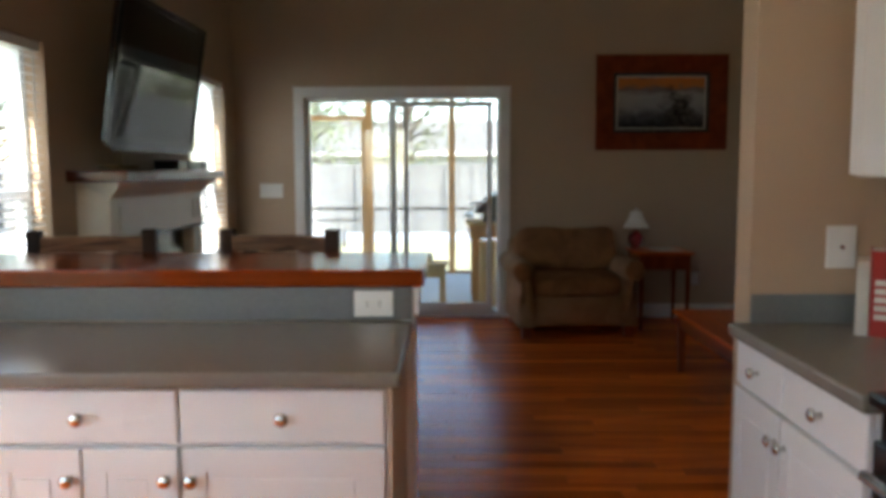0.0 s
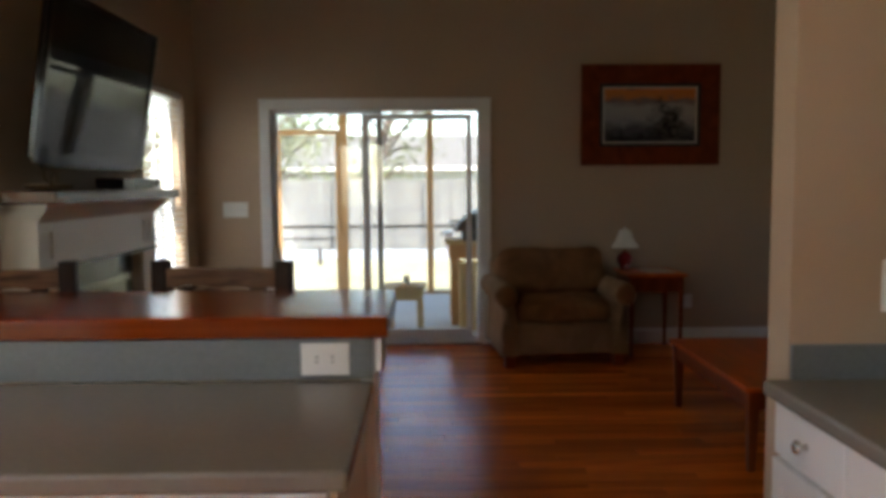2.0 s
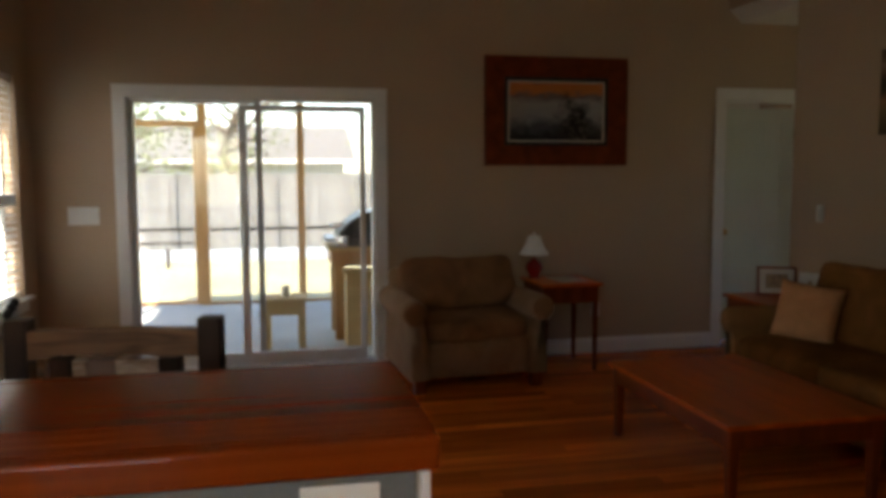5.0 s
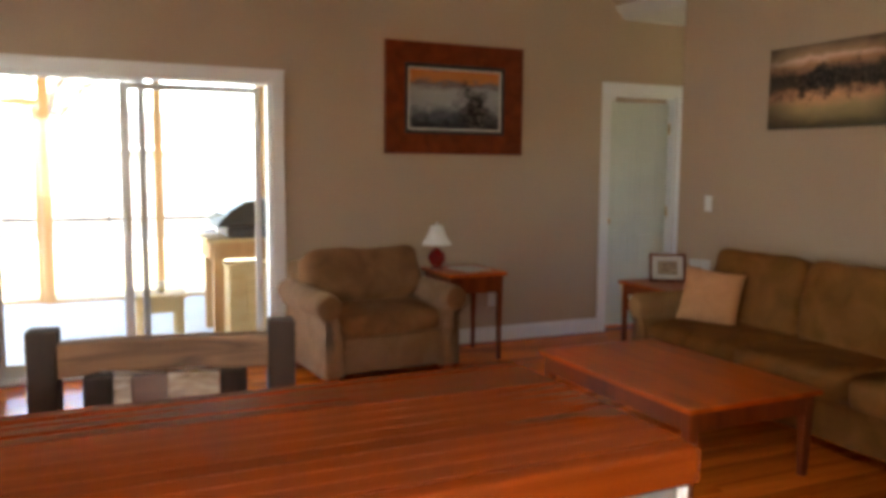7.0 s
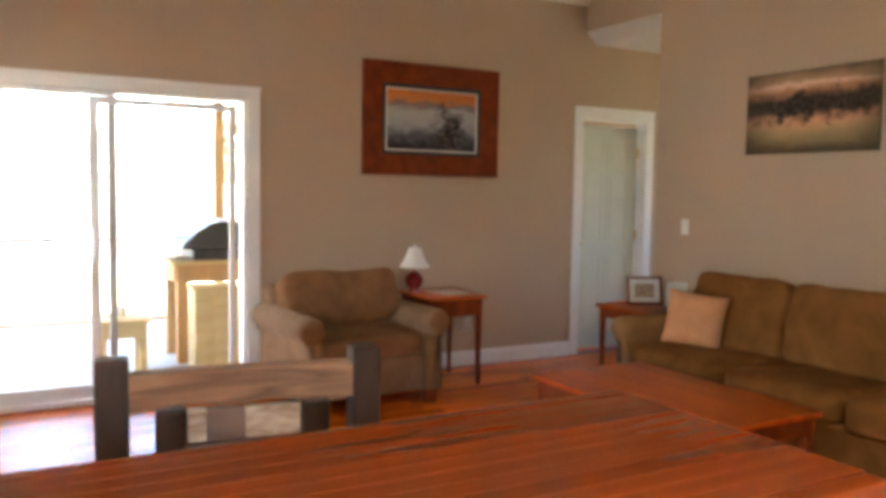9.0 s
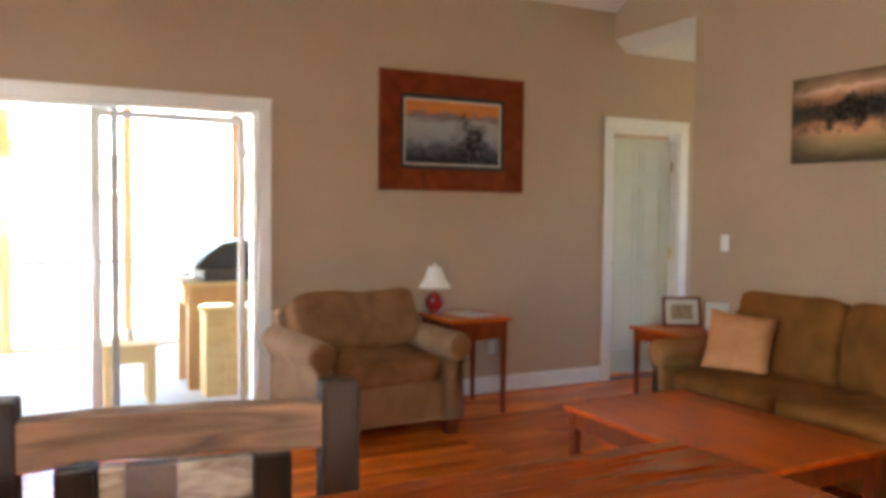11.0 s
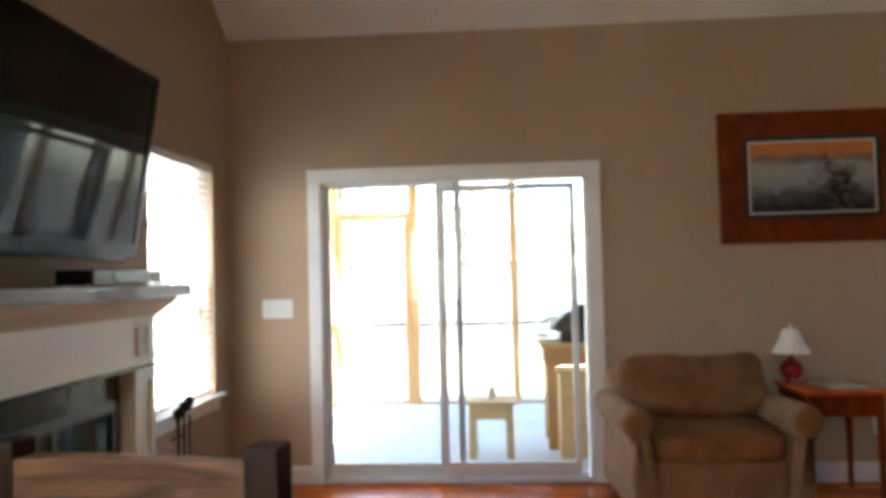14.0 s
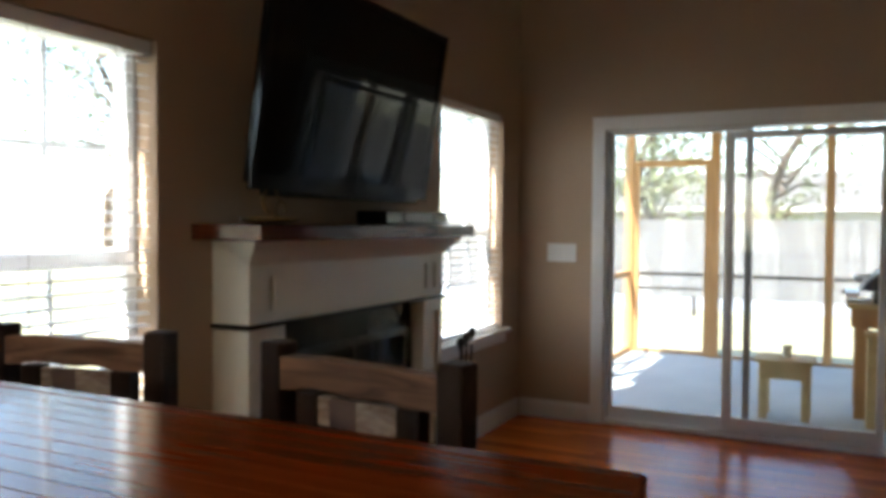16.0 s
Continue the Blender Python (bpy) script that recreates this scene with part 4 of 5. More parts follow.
part("seat_cushion", moved(cushion((0.735, 0.70, 0.165), 6.5, 12, -0.014, 0.008, 3), pose(0.0, 0.35, 0.42, 1.5, 0, 0)), M_SUEDE_D, ac, "soft brown seat cushion", smooth=True)
part("back_cushion", moved(drape(cushion((0.89, 0.41, 0.25), 4.4, 16, 0.012, 0.016, 8), 0.445, 0.205), pose(0, 0.575, 0.665, 66, 0, 0)), M_SUEDE_D, ac, "soft slouched brown back cushion", smooth=True)
for x in (-0.42, 0.42):
    for y in (0.075, 0.78):
        part("foot", prism([(x - 0.036, y - 0.036), (x + 0.036, y - 0.036), (x + 0.036, y + 0.036), (x - 0.036, y + 0.036)], "z", 0.0, 0.095, bevel=0.004), M_CHERRY_X, ac)

# ---- side table, lamp and papers ----
def leg_table(name, label, x0, x1, y0, y1, h, drop, group="", leg=0.038, planks=1):
    t = thing(name, label, "table", group)
    for b in range(planks):
        a = x0 + (x1 - x0) * b / planks
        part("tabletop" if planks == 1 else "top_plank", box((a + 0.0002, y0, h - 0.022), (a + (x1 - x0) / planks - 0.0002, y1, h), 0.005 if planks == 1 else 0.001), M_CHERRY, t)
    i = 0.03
    # aprons in the dark copy, coloured as shaded below the lit top
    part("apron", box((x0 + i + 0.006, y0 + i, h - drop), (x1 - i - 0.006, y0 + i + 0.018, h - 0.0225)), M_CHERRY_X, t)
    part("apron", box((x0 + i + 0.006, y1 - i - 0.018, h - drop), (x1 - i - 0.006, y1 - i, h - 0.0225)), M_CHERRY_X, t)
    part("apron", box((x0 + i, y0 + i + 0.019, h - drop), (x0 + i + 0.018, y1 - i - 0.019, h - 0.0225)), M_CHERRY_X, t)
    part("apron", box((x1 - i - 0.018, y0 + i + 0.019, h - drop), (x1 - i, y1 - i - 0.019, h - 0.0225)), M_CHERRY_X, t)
    for x in (x0 + i + leg / 2 - 0.006, x1 - i - leg / 2 + 0.006):
        for y in (y0 + i + leg / 2 - 0.006, y1 - i - leg / 2 + 0.006):
            bm = box((x - leg / 2, y - leg / 2, 0.0), (x + leg / 2, y + leg / 2, h - 0.0225), 0.002)
            for v in bm.verts:
                if v.co.z < 0.1:
                    v.co.x += (x - v.co.x) * 0.38
                    v.co.y += (y - v.co.y) * 0.38
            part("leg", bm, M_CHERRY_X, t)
    return t


leg_table("side_table", "square cherry side table beside the armchair", 3.01, 3.49, -0.62, -0.10, 0.665, 0.15)
tl = thing("table_lamp", "small red ceramic table lamp with white pleated shade", "lamp", at=pose(3.075, -0.25, 0.668))
part("base", lathe([(0.045, 0.0), (0.048, 0.008), (0.035, 0.018), (0.06, 0.05), (0.07, 0.085), (0.06, 0.12), (0.028, 0.145), (0.022, 0.155)], 28), M_REDGLAZE, tl, "glossy red ceramic base", smooth=True)
part("neck", cyl((0, 0, 0.155), (0, 0, 0.22), 0.009, n=10), M_BRASS, tl)
bm = bmesh.new()
prof = [(0.112, 0.185), (0.104, 0.20), (0.082, 0.235), (0.062, 0.275), (0.052, 0.31), (0.045, 0.33)]
lathe(prof, 96, (0, 0, 0), bm, 0.025, 24)
part("shade", bm, M_SHADE, tl, "white pleated bell shade")
part("finial", lathe([(0.006, 0.33), (0.012, 0.342), (0.008, 0.356), (0.002, 0.362)], 12), M_SHADE, tl)
pp = thing("magazine", "open pale magazine lying on the side table", "magazine", at=pose(3.30, -0.36, 0.6655, 0, 0, 8))
part("page", moved(box((-0.11, -0.14, 0), (0.11, 0.14, 0.006), 0.002), Matrix()), M_PAPER, pp)
part("cover", box((-0.08, -0.10, 0.0062), (0.09, 0.12, 0.0095), 0.001), M_MATBOARD, pp)

# ---- coffee table, sofa, end table ----
cf = leg_table("coffee_table", "long cherry coffee table with tapered legs", 2.93, 3.73, -3.21, -1.98, 0.42, 0.115, leg=0.055, planks=6)
so = thing("sofa", "long olive-brown microsuede sofa against the wall", "sofa", at=pose(4.80, -1.47, 0, 0, 0, 0))
SL = 2.62
for y0, s in ((0.0, -1), (-SL, 1)):
    yc = y0 + s * 0.125
    o = -s
    outline = [(yc + o * x, z) for x, z in roll_arm(0.085, 0.045, 0.075, 0.036, 0.535)]
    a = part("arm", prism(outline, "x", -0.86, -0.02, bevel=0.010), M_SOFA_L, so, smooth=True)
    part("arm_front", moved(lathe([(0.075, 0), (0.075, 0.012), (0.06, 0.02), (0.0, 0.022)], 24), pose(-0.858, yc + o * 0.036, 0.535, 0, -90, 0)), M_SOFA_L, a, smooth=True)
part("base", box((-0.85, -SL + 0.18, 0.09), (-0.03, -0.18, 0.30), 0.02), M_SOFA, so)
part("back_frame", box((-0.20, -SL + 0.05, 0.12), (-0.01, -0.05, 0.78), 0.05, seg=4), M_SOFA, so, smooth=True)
n = 3
cw = (SL - 0.40) / n
for i in range(n):
    y = -0.20 - cw * (i + 0.5)
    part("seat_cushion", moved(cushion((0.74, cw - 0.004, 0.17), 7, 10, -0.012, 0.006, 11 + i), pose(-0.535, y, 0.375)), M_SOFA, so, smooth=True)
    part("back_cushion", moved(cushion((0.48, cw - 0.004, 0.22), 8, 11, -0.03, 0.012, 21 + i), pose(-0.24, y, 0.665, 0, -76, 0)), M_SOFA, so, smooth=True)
for x in (-0.8, -0.08):
    for y in (-0.12, -SL + 0.12):
        part("foot", lathe([(0.028, 0.0), (0.04, 0.09)], 14, (x, y, 0.0)), M_CHERRY_X, so)
pl = part("throw_pillow", pillow(0.38, 0.36, 0.085), M_PILLOW, smooth=True, at=pose(4.26, -1.90, 0.627, 76, 0, -52) @ pose(0, 0, 0, 0, 0, -7))
tagged(pl, "square apricot throw pillow leaning on the sofa arm", "pillow")
leg_table("end_table", "cherry end table between sofa and hall mouth", 4.36, 4.82, -1.38, -0.80, 0.585, 0.10)


def photo_frame(name, label, w, h, at, wood, inner):
    t = thing(name, label, "photo frame", at=at)
    part("frame", holed("y", -0.008, 0.010, (-w / 2, w / 2), 0.0, h, [(-w / 2 + 0.018, w / 2 - 0.018, 0.018, h - 0.018)]), wood, t)
    part("mat_board", holed("y", -0.003, 0.0, (-w / 2 + 0.017, w / 2 - 0.017), 0.017, h - 0.017, [(-w / 2 + 0.06, w / 2 - 0.06, 0.055, h - 0.055)]), M_MATBOARD, t)
    part("picture", box((-w / 2 + 0.059, -0.001, 0.054), (w / 2 - 0.059, 0.002, h - 0.054)), inner, t)
    part("easel_back", moved(box((-0.03, 0.0, 0.0), (0.03, 0.004, h * 0.8)), pose(0, 0.075, 0.0, 20, 0, 0)), M_DARKLINE, t)
    return t


M_SEPIA = mat("sepia_print", (0.42, 0.32, 0.2), (0.2, 0.14, 0.09), 0.4, (30, 30, 30), 0, 50)
photo_frame("photo_frame", "dark wooden photo frame with white mat on end table", 0.27, 0.215, pose(4.66, -1.02, 0.587, -14, 0, -28), M_PFRAME, M_SEPIA)
photo_frame("photo_frame", "small pale photo frame behind the dark one", 0.15, 0.19, pose(4.76, -1.24, 0.587, -12, 0, -50), M_MATBOARD, M_SEPIA)


# ---- pictures on the walls ----
def painted(name, kind):
    """Layered colour bands, clouds and dark masses for the two pictures, over generated coordinates."""
    m = bpy.data.materials.new(name)
    m.use_nodes = True
    n, l = m.node_tree.nodes, m.node_tree.links
    b = n["Principled BSDF"]
    b.inputs["Roughness"].default_value = 0.4
    b.inputs["Specular IOR Level"].default_value = 0.15
    co = n.new("ShaderNodeTexCoord")
    sp = n.new("ShaderNodeSeparateXYZ")
    l.new(co.outputs["Object"], sp.inputs[0])
    no = n.new("ShaderNodeTexNoise")
    no.inputs["Scale"].default_value, no.inputs["Detail"].default_value, no.inputs["Distortion"].default_value = (9.0, 8, 0.8)
    mp = n.new("ShaderNodeMapping")
    mp.inputs["Scale"].default_value = (1, 1, 2.2) if kind == "storm" else (1, 0.45, 0.9)
    l.new(co.outputs["Object"], mp.inputs[0])
    l.new(mp.outputs[0], no.inputs["Vector"])
    ad = n.new("ShaderNodeMath")
    ad.operation = "MULTIPLY_ADD"
    ad.inputs[1].default_value = 0.16 if kind == "storm" else 0.10
    l.new(no.outputs[0], ad.inputs[0])
    l.new(sp.outputs["Z"], ad.inputs[2])
    rp = n.new("ShaderNodeValToRGB")
    if kind == "storm":
        stops = [(0.10, (0.03, 0.03, 0.035)), (0.24, (0.10, 0.10, 0.11)), (0.40, (0.30, 0.30, 0.30)), (0.60, (0.36, 0.35, 0.33)), (0.70, (0.18, 0.14, 0.13)), (0.77, (0.55, 0.20, 0.06)), (0.88, (0.60, 0.20, 0.05)), (0.96, (0.14, 0.07, 0.05))]
        mr_lo, mr_hi = -0.17, 0.36
    else:
        # the pale stop at 0.80 paints a streak of glare near the top
        stops = [(0.06, (0.10, 0.075, 0.04)), (0.26, (0.40, 0.28, 0.13)), (0.40, (0.75, 0.36, 0.19)), (0.50, (0.10, 0.06, 0.04)), (0.62, (0.04, 0.03, 0.025)), (0.74, (0.50, 0.25, 0.13)), (0.80, (0.78, 0.50, 0.36)), (0.85, (0.42, 0.26, 0.14)), (0.97, (0.15, 0.10, 0.07))]
        mr_lo, mr_hi = -0.22, 0.33
    mr = n.new("ShaderNodeMapRange")
    mr.inputs["From Min"].default_value, mr.inputs["From Max"].default_value = mr_lo, mr_hi
    l.new(ad.outputs[0], mr.inputs[0])
    l.new(mr.outputs[0], rp.inputs[0])
    e = rp.color_ramp.elements
    e[0].position, e[0].color = stops[0][0], (*stops[0][1], 1)
    e[1].position, e[1].color = stops[-1][0], (*stops[-1][1], 1)
    for p, c in stops[1:-1]:
        x = e.new(p)
        x.color = (*c, 1)
    # a dark mass of rocks or masts
    vo = n.new("ShaderNodeTexNoise")
    vo.inputs["Scale"].default_value, vo.inputs["Detail"].default_value, vo.inputs["Roughness"].default_value = 9.0 if kind == "storm" else 7.5, 10, 0.72
    mp2 = n.new("ShaderNodeMapping")
    mp2.inputs["Location"].default_value = (3.1, 0.7, 1.9)
    mp2.inputs["Scale"].default_value = (1, 1, 1) if kind == "storm" else (1, 0.9, 0.9)
    l.new(co.outputs["Object"], mp2.inputs[0])
    l.new(mp2.outputs[0], vo.inputs["Vector"])
    cen = n.new("ShaderNodeVectorMath")
    cen.operation = "DISTANCE"
    flat = n.new("ShaderNodeVectorMath")
    flat.operation = "MULTIPLY"
    flat.inputs[1].default_value = (1, 1, 1) if kind == "storm" else (0, 0.12, 1)
    l.new(co.outputs["Object"], flat.inputs[0])
    l.new(flat.outputs[0], cen.inputs[0])
    cen.inputs[1].default_value = (0.14, 0, -0.12) if kind == "storm" else (0, 0.0, 0.03)
    sub = n.new("ShaderNodeMath")
    sub.operation = "SUBTRACT"
    l.new(vo.outputs[0], sub.inputs[0])
    sc = n.new("ShaderNodeMath")
    sc.operation = "MULTIPLY"
    sc.inputs[1].default_value = 1.35 if kind == "storm" else 1.9
    l.new(cen.outputs["Value"], sc.inputs[0])
    l.new(sc.outputs[0], sub.inputs[1])
    msk = n.new("ShaderNodeMapRange")
    msk.inputs["From Min"].default_value, msk.inputs["From Max"].default_value = (0.20, 0.40) if kind == "storm" else (0.30, 0.44)
    l.new(sub.outputs[0], msk.inputs[0])
    mx = n.new("ShaderNodeMix")
    mx.data_type = "RGBA"
    l.new(msk.outputs[0], mx.inputs["Factor"])
    l.new(rp.outputs[0], mx.inputs["A"])
    dk = n.new("ShaderNodeValToRGB")
    dk.color_ramp.elements[0].position, dk.color_ramp.elements[0].color = 0.42, (0.014, 0.012, 0.011, 1)
    dk.color_ramp.elements[1].position, dk.color_ramp.elements[1].color = 0.72, (0.16, 0.14, 0.13, 1) if kind == "storm" else (0.10, 0.07, 0.05, 1)
    fn = n.new("ShaderNodeTexNoise")
    fn.inputs["Scale"].default_value, fn.inputs["Detail"].default_value = 34.0, 6
    l.new(co.outputs["Object"], fn.inputs["Vector"])
    l.new(fn.outputs[0], dk.inputs[0])
    l.new(dk.outputs[0], mx.inputs["B"])
    last = mx.outputs["Result"]
    if kind != "storm":
        ab = n.new("ShaderNodeMath")
        ab.operation = "ABSOLUTE"
        l.new(sp.outputs["Y"], ab.inputs[0])
        edge = n.new("ShaderNodeMapRange")
        edge.inputs["From Min"].default_value, edge.inputs["From Max"].default_value, edge.inputs["To Max"].default_value = 0.24, 0.52, 0.85
        l.new(ab.outputs[0], edge.inputs[0])
        m3 = n.new("ShaderNodeMix")
        m3.data_type = "RGBA"
        l.new(edge.outputs[0], m3.inputs["Factor"])
        l.new(last, m3.inputs["A"])
        m3.inputs["B"].default_value = (0.05, 0.04, 0.025, 1)
        last = m3.outputs["Result"]
    l.new(last, b.inputs["Base Color"])
    return m


pa = thing("framed_painting", "stormy coast painting in wide mahogany frame on wall", "painting", at=pose(3.333, -0.002, 1.967))
w, h, fw = 1.185, 0.853, 0.158
for s, (lo, hi) in enumerate((((-w / 2, -h / 2), (w / 2, -h / 2 + fw)), ((-w / 2, h / 2 - fw), (w / 2, h / 2)), ((-w / 2, -h / 2), (-w / 2 + fw, h / 2)), ((w / 2 - fw, -h / 2), (w / 2, h / 2)))):
    # mitred bars with a face that slopes in towards the picture
    if s < 2:
        zo, zi = ((-h / 2, -h / 2 + fw), (h / 2, h / 2 - fw))[s]
        quad = [(-w / 2, zo), (w / 2, zo), (w / 2 - fw, zi), (-w / 2 + fw, zi)]
    else:
        xo, xi = ((-w / 2, -w / 2 + fw), (w / 2, w / 2 - fw))[s - 2]
        quad = [(xo, -h / 2), (xo, h / 2), (xi, h / 2 - fw), (xi, -h / 2 + fw)]
    bm = bmesh.new()
    fr_ = [bm.verts.new((x, -0.045 if i < 2 else -0.024, z)) for i, (x, z) in enumerate(quad)]
    bk_ = [bm.verts.new((x, 0.0, z)) for x, z in quad]
    bm.faces.new(fr_)
    bm.faces.new(bk_[::-1])
    for i in range(4):
        bm.faces.new((fr_[i], fr_[(i + 1) % 4], bk_[(i + 1) % 4], bk_[i]))
    part("frame_bar", bm, M_PFRAME, pa)
part("liner", holed("y", -0.020, -0.001, (-w / 2 + fw - 0.004, w / 2 - fw + 0.004), -h / 2 + fw - 0.004, h / 2 - fw + 0.004, [(-w / 2 + fw + 0.03, w / 2 - fw - 0.03, -h / 2 + fw + 0.03, h / 2 - fw - 0.03)]), M_DARKLINE, pa, "black liner")
part("fillet", holed("y", -0.018, -0.002, (-w / 2 + fw + 0.029, w / 2 - fw - 0.029), -h / 2 + fw + 0.029, h / 2 - fw - 0.029, [(-w / 2 + fw + 0.042, w / 2 - fw - 0.042, -h / 2 + fw + 0.042, h / 2 - fw - 0.042)]), M_MATBOARD, pa, "pale fillet")
part("canvas", box((-w / 2 + fw + 0.040, -0.012, -h / 2 + fw + 0.040), (w / 2 - fw - 0.040, -0.003, h / 2 - fw - 0.040)), painted("storm_painting", "storm"), pa, "grey storm sea under an orange sky")
cv = thing("canvas_print", "wide sepia canvas print of masts at sunset", "canvas print", at=pose(XR - 0.002, -2.245, 1.967))
part("canvas", box((-0.034, -0.47, -0.262), (-0.006, 0.47, 0.262), 0.004), painted("harbour_print", "harbour"), cv)
part("stretcher_frame", holed("x", -0.0058, 0.0, (-0.455, 0.455), -0.247, 0.247, [(-0.41, 0.41, -0.202, 0.202)]), M_PINE_P, cv, "pale wooden stretcher behind the canvas")

# ---- porch and garden ----
GZ = -0.32
structure(part("ground", box((-300, -300, GZ - 0.5), (300, 300, GZ)), M_GRASS), "sunlit lawn reaching to the horizon", "ground")
structure(part("porch_slab", box((-0.80, 0.141, GZ - 0.1), (4.0, 3.95, -0.08), 0.01), M_CONC), "pale concrete porch slab", "porch floor")
structure(part("porch_ceiling", box((-0.85, 0.141, 2.62), (4.05, 4.1, 2.72)), M_PORCHCEIL), "pale boarded porch ceiling", "ceiling")
structure(part("porch_wall", box((4.0, 3.2, GZ), (4.1, 3.95, 2.62)), M_SIDING), "pale siding wall at the porch end", "wall")
pf = thing("screen_porch_frame", "pine post frame of the screened porch", "porch frame")
for x in (-0.645, 0.30, 1.45, 2.60, 3.75):
    wd = 0.05 if x != 1.45 else 0.042
    part("post", box((x - wd, 3.80, -0.08), (x + wd, 3.89, 2.52), 0.004), M_PINE, pf)
for y in (0.20, 1.4, 2.6):
    part("post", box((-0.69, y - 0.045, -0.08), (-0.60, y + 0.045, 2.52), 0.004), M_PINE, pf)
part("beam", box((-0.69, 3.79, 2.52), (3.80, 3.90, 2.62), 0.004), M_PINE, pf)
part("beam", box((-0.69, 0.16, 2.52), (-0.60, 3.789, 2.62), 0.004), M_PINE, pf)
for a, b in ((0.35, 1.408), (1.492, 2.55), (2.65, 3.70)):
    part("mid_rail", box((a, 3.82, 0.815), (b, 3.87, 0.845), 0.003), M_POST, pf)
    part("foot_rail", box((a, 3.82, -0.079), (b, 3.87, -0.05), 0.003), M_PINE, pf)
for a, b in ((0.245, 1.355), (1.445, 2.555), (2.645, 3.79)):
    part("mid_rail", box((-0.67, a, 0.80), (-0.62, b, 0.86), 0.003), M_PINE, pf)
    part("foot_rail", box((-0.67, a, -0.079), (-0.62, b, -0.02), 0.003), M_PINE, pf)
for a, b in ((0.351, 1.407), (1.493, 2.549), (2.651, 3.699)):
    part("screen_mesh", box((a, 3.843, -0.049), (b, 3.845, 2.519)), M_MESH, pf, "fine grey insect screen")
for a, b in ((0.246, 1.354), (1.446, 2.554), (2.646, 3.79)):
    part("screen_mesh", box((-0.646, a, -0.019), (-0.644, b, 2.519)), M_MESH, pf, "fine grey insect screen")
part("screen_mesh", box((-0.594, 3.843, 2.121), (0.249, 3.845, 2.519)), M_MESH, pf, "fine grey insect screen")
sd = thing("screen_door", "pine framed porch screen door", "screen door")
part("head_rail", box((-0.594, 3.81, 2.055), (0.249, 3.88, 2.12), 0.004), M_PINE, sd)
part("door_stile", box((-0.594, 3.82, -0.075), (-0.535, 3.86, 2.05), 0.003), M_PINE, sd)
part("door_stile", box((0.195, 3.82, -0.075), (0.246, 3.86, 2.05), 0.003), M_PINE, sd)
part("door_rail", box((-0.535, 3.825, 0.82), (0.195, 3.855, 0.85), 0.003), M_POST, sd)
part("door_rail", box((-0.535, 3.825, 0.66), (0.195, 3.855, 0.68), 0.003), M_POST, sd)
part("door_rail", box((-0.535, 3.825, -0.07), (0.195, 3.855, -0.03), 0.003), M_PINE, sd)

part("screen_mesh", box((-0.534, 3.839, -0.029), (0.194, 3.841, 2.049)), M_MESH, sd, "fine grey insect screen")

pb = thing("porch_bench", "small pale pine bench on the porch", "bench")
for i in range(3):
    part("top_board", box((0.98, 1.0 + i * 0.125, 0.355), (1.40, 1.123 + i * 0.125, 0.38), 0.004), M_PINE_P, pb)
part("apron", box((1.03, 1.02, 0.235), (1.35, 1.042, 0.354), 0.003), M_PINE_P, pb)
part("apron", box((1.03, 1.33, 0.235), (1.35, 1.352, 0.354), 0.003), M_PINE_P, pb)
for x in (1.01, 1.31):
    for y in (1.045, 1.27):
        part("leg", box((x, y, -0.08), (x + 0.06, y + 0.06, 0.354), 0.004), M_PINE_P, pb)
cu = part("cup", lathe([(0.03, 0.0), (0.036, 0.09), (0.032, 0.09), (0.027, 0.008), (0.0, 0.008)], 18, (1.20, 1.2, 0.381)), M_MATBOARD, smooth=True)
tagged(cu, "small pale cup on the porch bench", "cup")
gt = thing("grill_table", "pine table carrying the grill on the porch", "table")
for i in range(5):
    part("top_board", box((1.60, 1.32 + i * 0.13, 0.765), (2.75, 1.448 + i * 0.13, 0.80), 0.004), M_PINE_P, gt)
part("apron", box((1.66, 1.335, 0.62), (2.70, 1.36, 0.764), 0.003), M_PINE, gt)
part("apron", box((1.635, 1.362, 0.62), (1.66, 1.93, 0.764), 0.003), M_PINE, gt)
for x in (1.63, 2.63):
    for y in (1.365, 1.85):
        part("leg", box((x + 0.032, y, -0.08), (x + 0.122, y + 0.09, 0.764), 0.004), M_PINE, gt)
cb = thing("porch_box", "tall pale wooden box beside the grill table", "wooden box")
for i in range(4):
    part("front_board", box((1.74 + i * 0.15, 1.04, -0.075), (1.888 + i * 0.15, 1.06, 0.585), 0.003), M_PINE_P, cb)
part("side_panel", box((1.74, 1.061, -0.078), (1.762, 1.30, 0.585), 0.003), M_PINE_P, cb)
part("side_panel", box((2.316, 1.061, -0.078), (2.338, 1.30, 0.585), 0.003), M_PINE_P, cb)
part("lid", box((1.72, 1.03, 0.586), (2.36, 1.31, 0.61), 0.004), M_PINE_P, cb)
gr = thing("barbecue_grill", "black barbecue grill with a rounded hood and side shelf", "grill", at=pose(2.02, 1.66, 0.801, 0, 0, -90))
prof = [(0.30, 0.10), (0.30, 0.20), (0.26, 0.29), (0.17, 0.335), (0.05, 0.34), (-0.08, 0.32), (-0.20, 0.25), (-0.30, 0.15), (-0.33, 0.10)]
part("hood", prism([(p[0], p[1]) for p in prof], "x", -0.24, 0.34, bevel=0.02), M_SCREENW, gr)
part("firebox", box((-0.23, -0.24, 0.0), (0.33, 0.24, 0.098), 0.02), M_SCREENW, gr)
part("side_shelf", box((-0.20, -0.43, 0.05), (0.28, -0.335, 0.085), 0.006), M_STEEL, gr, "pale side shelf")
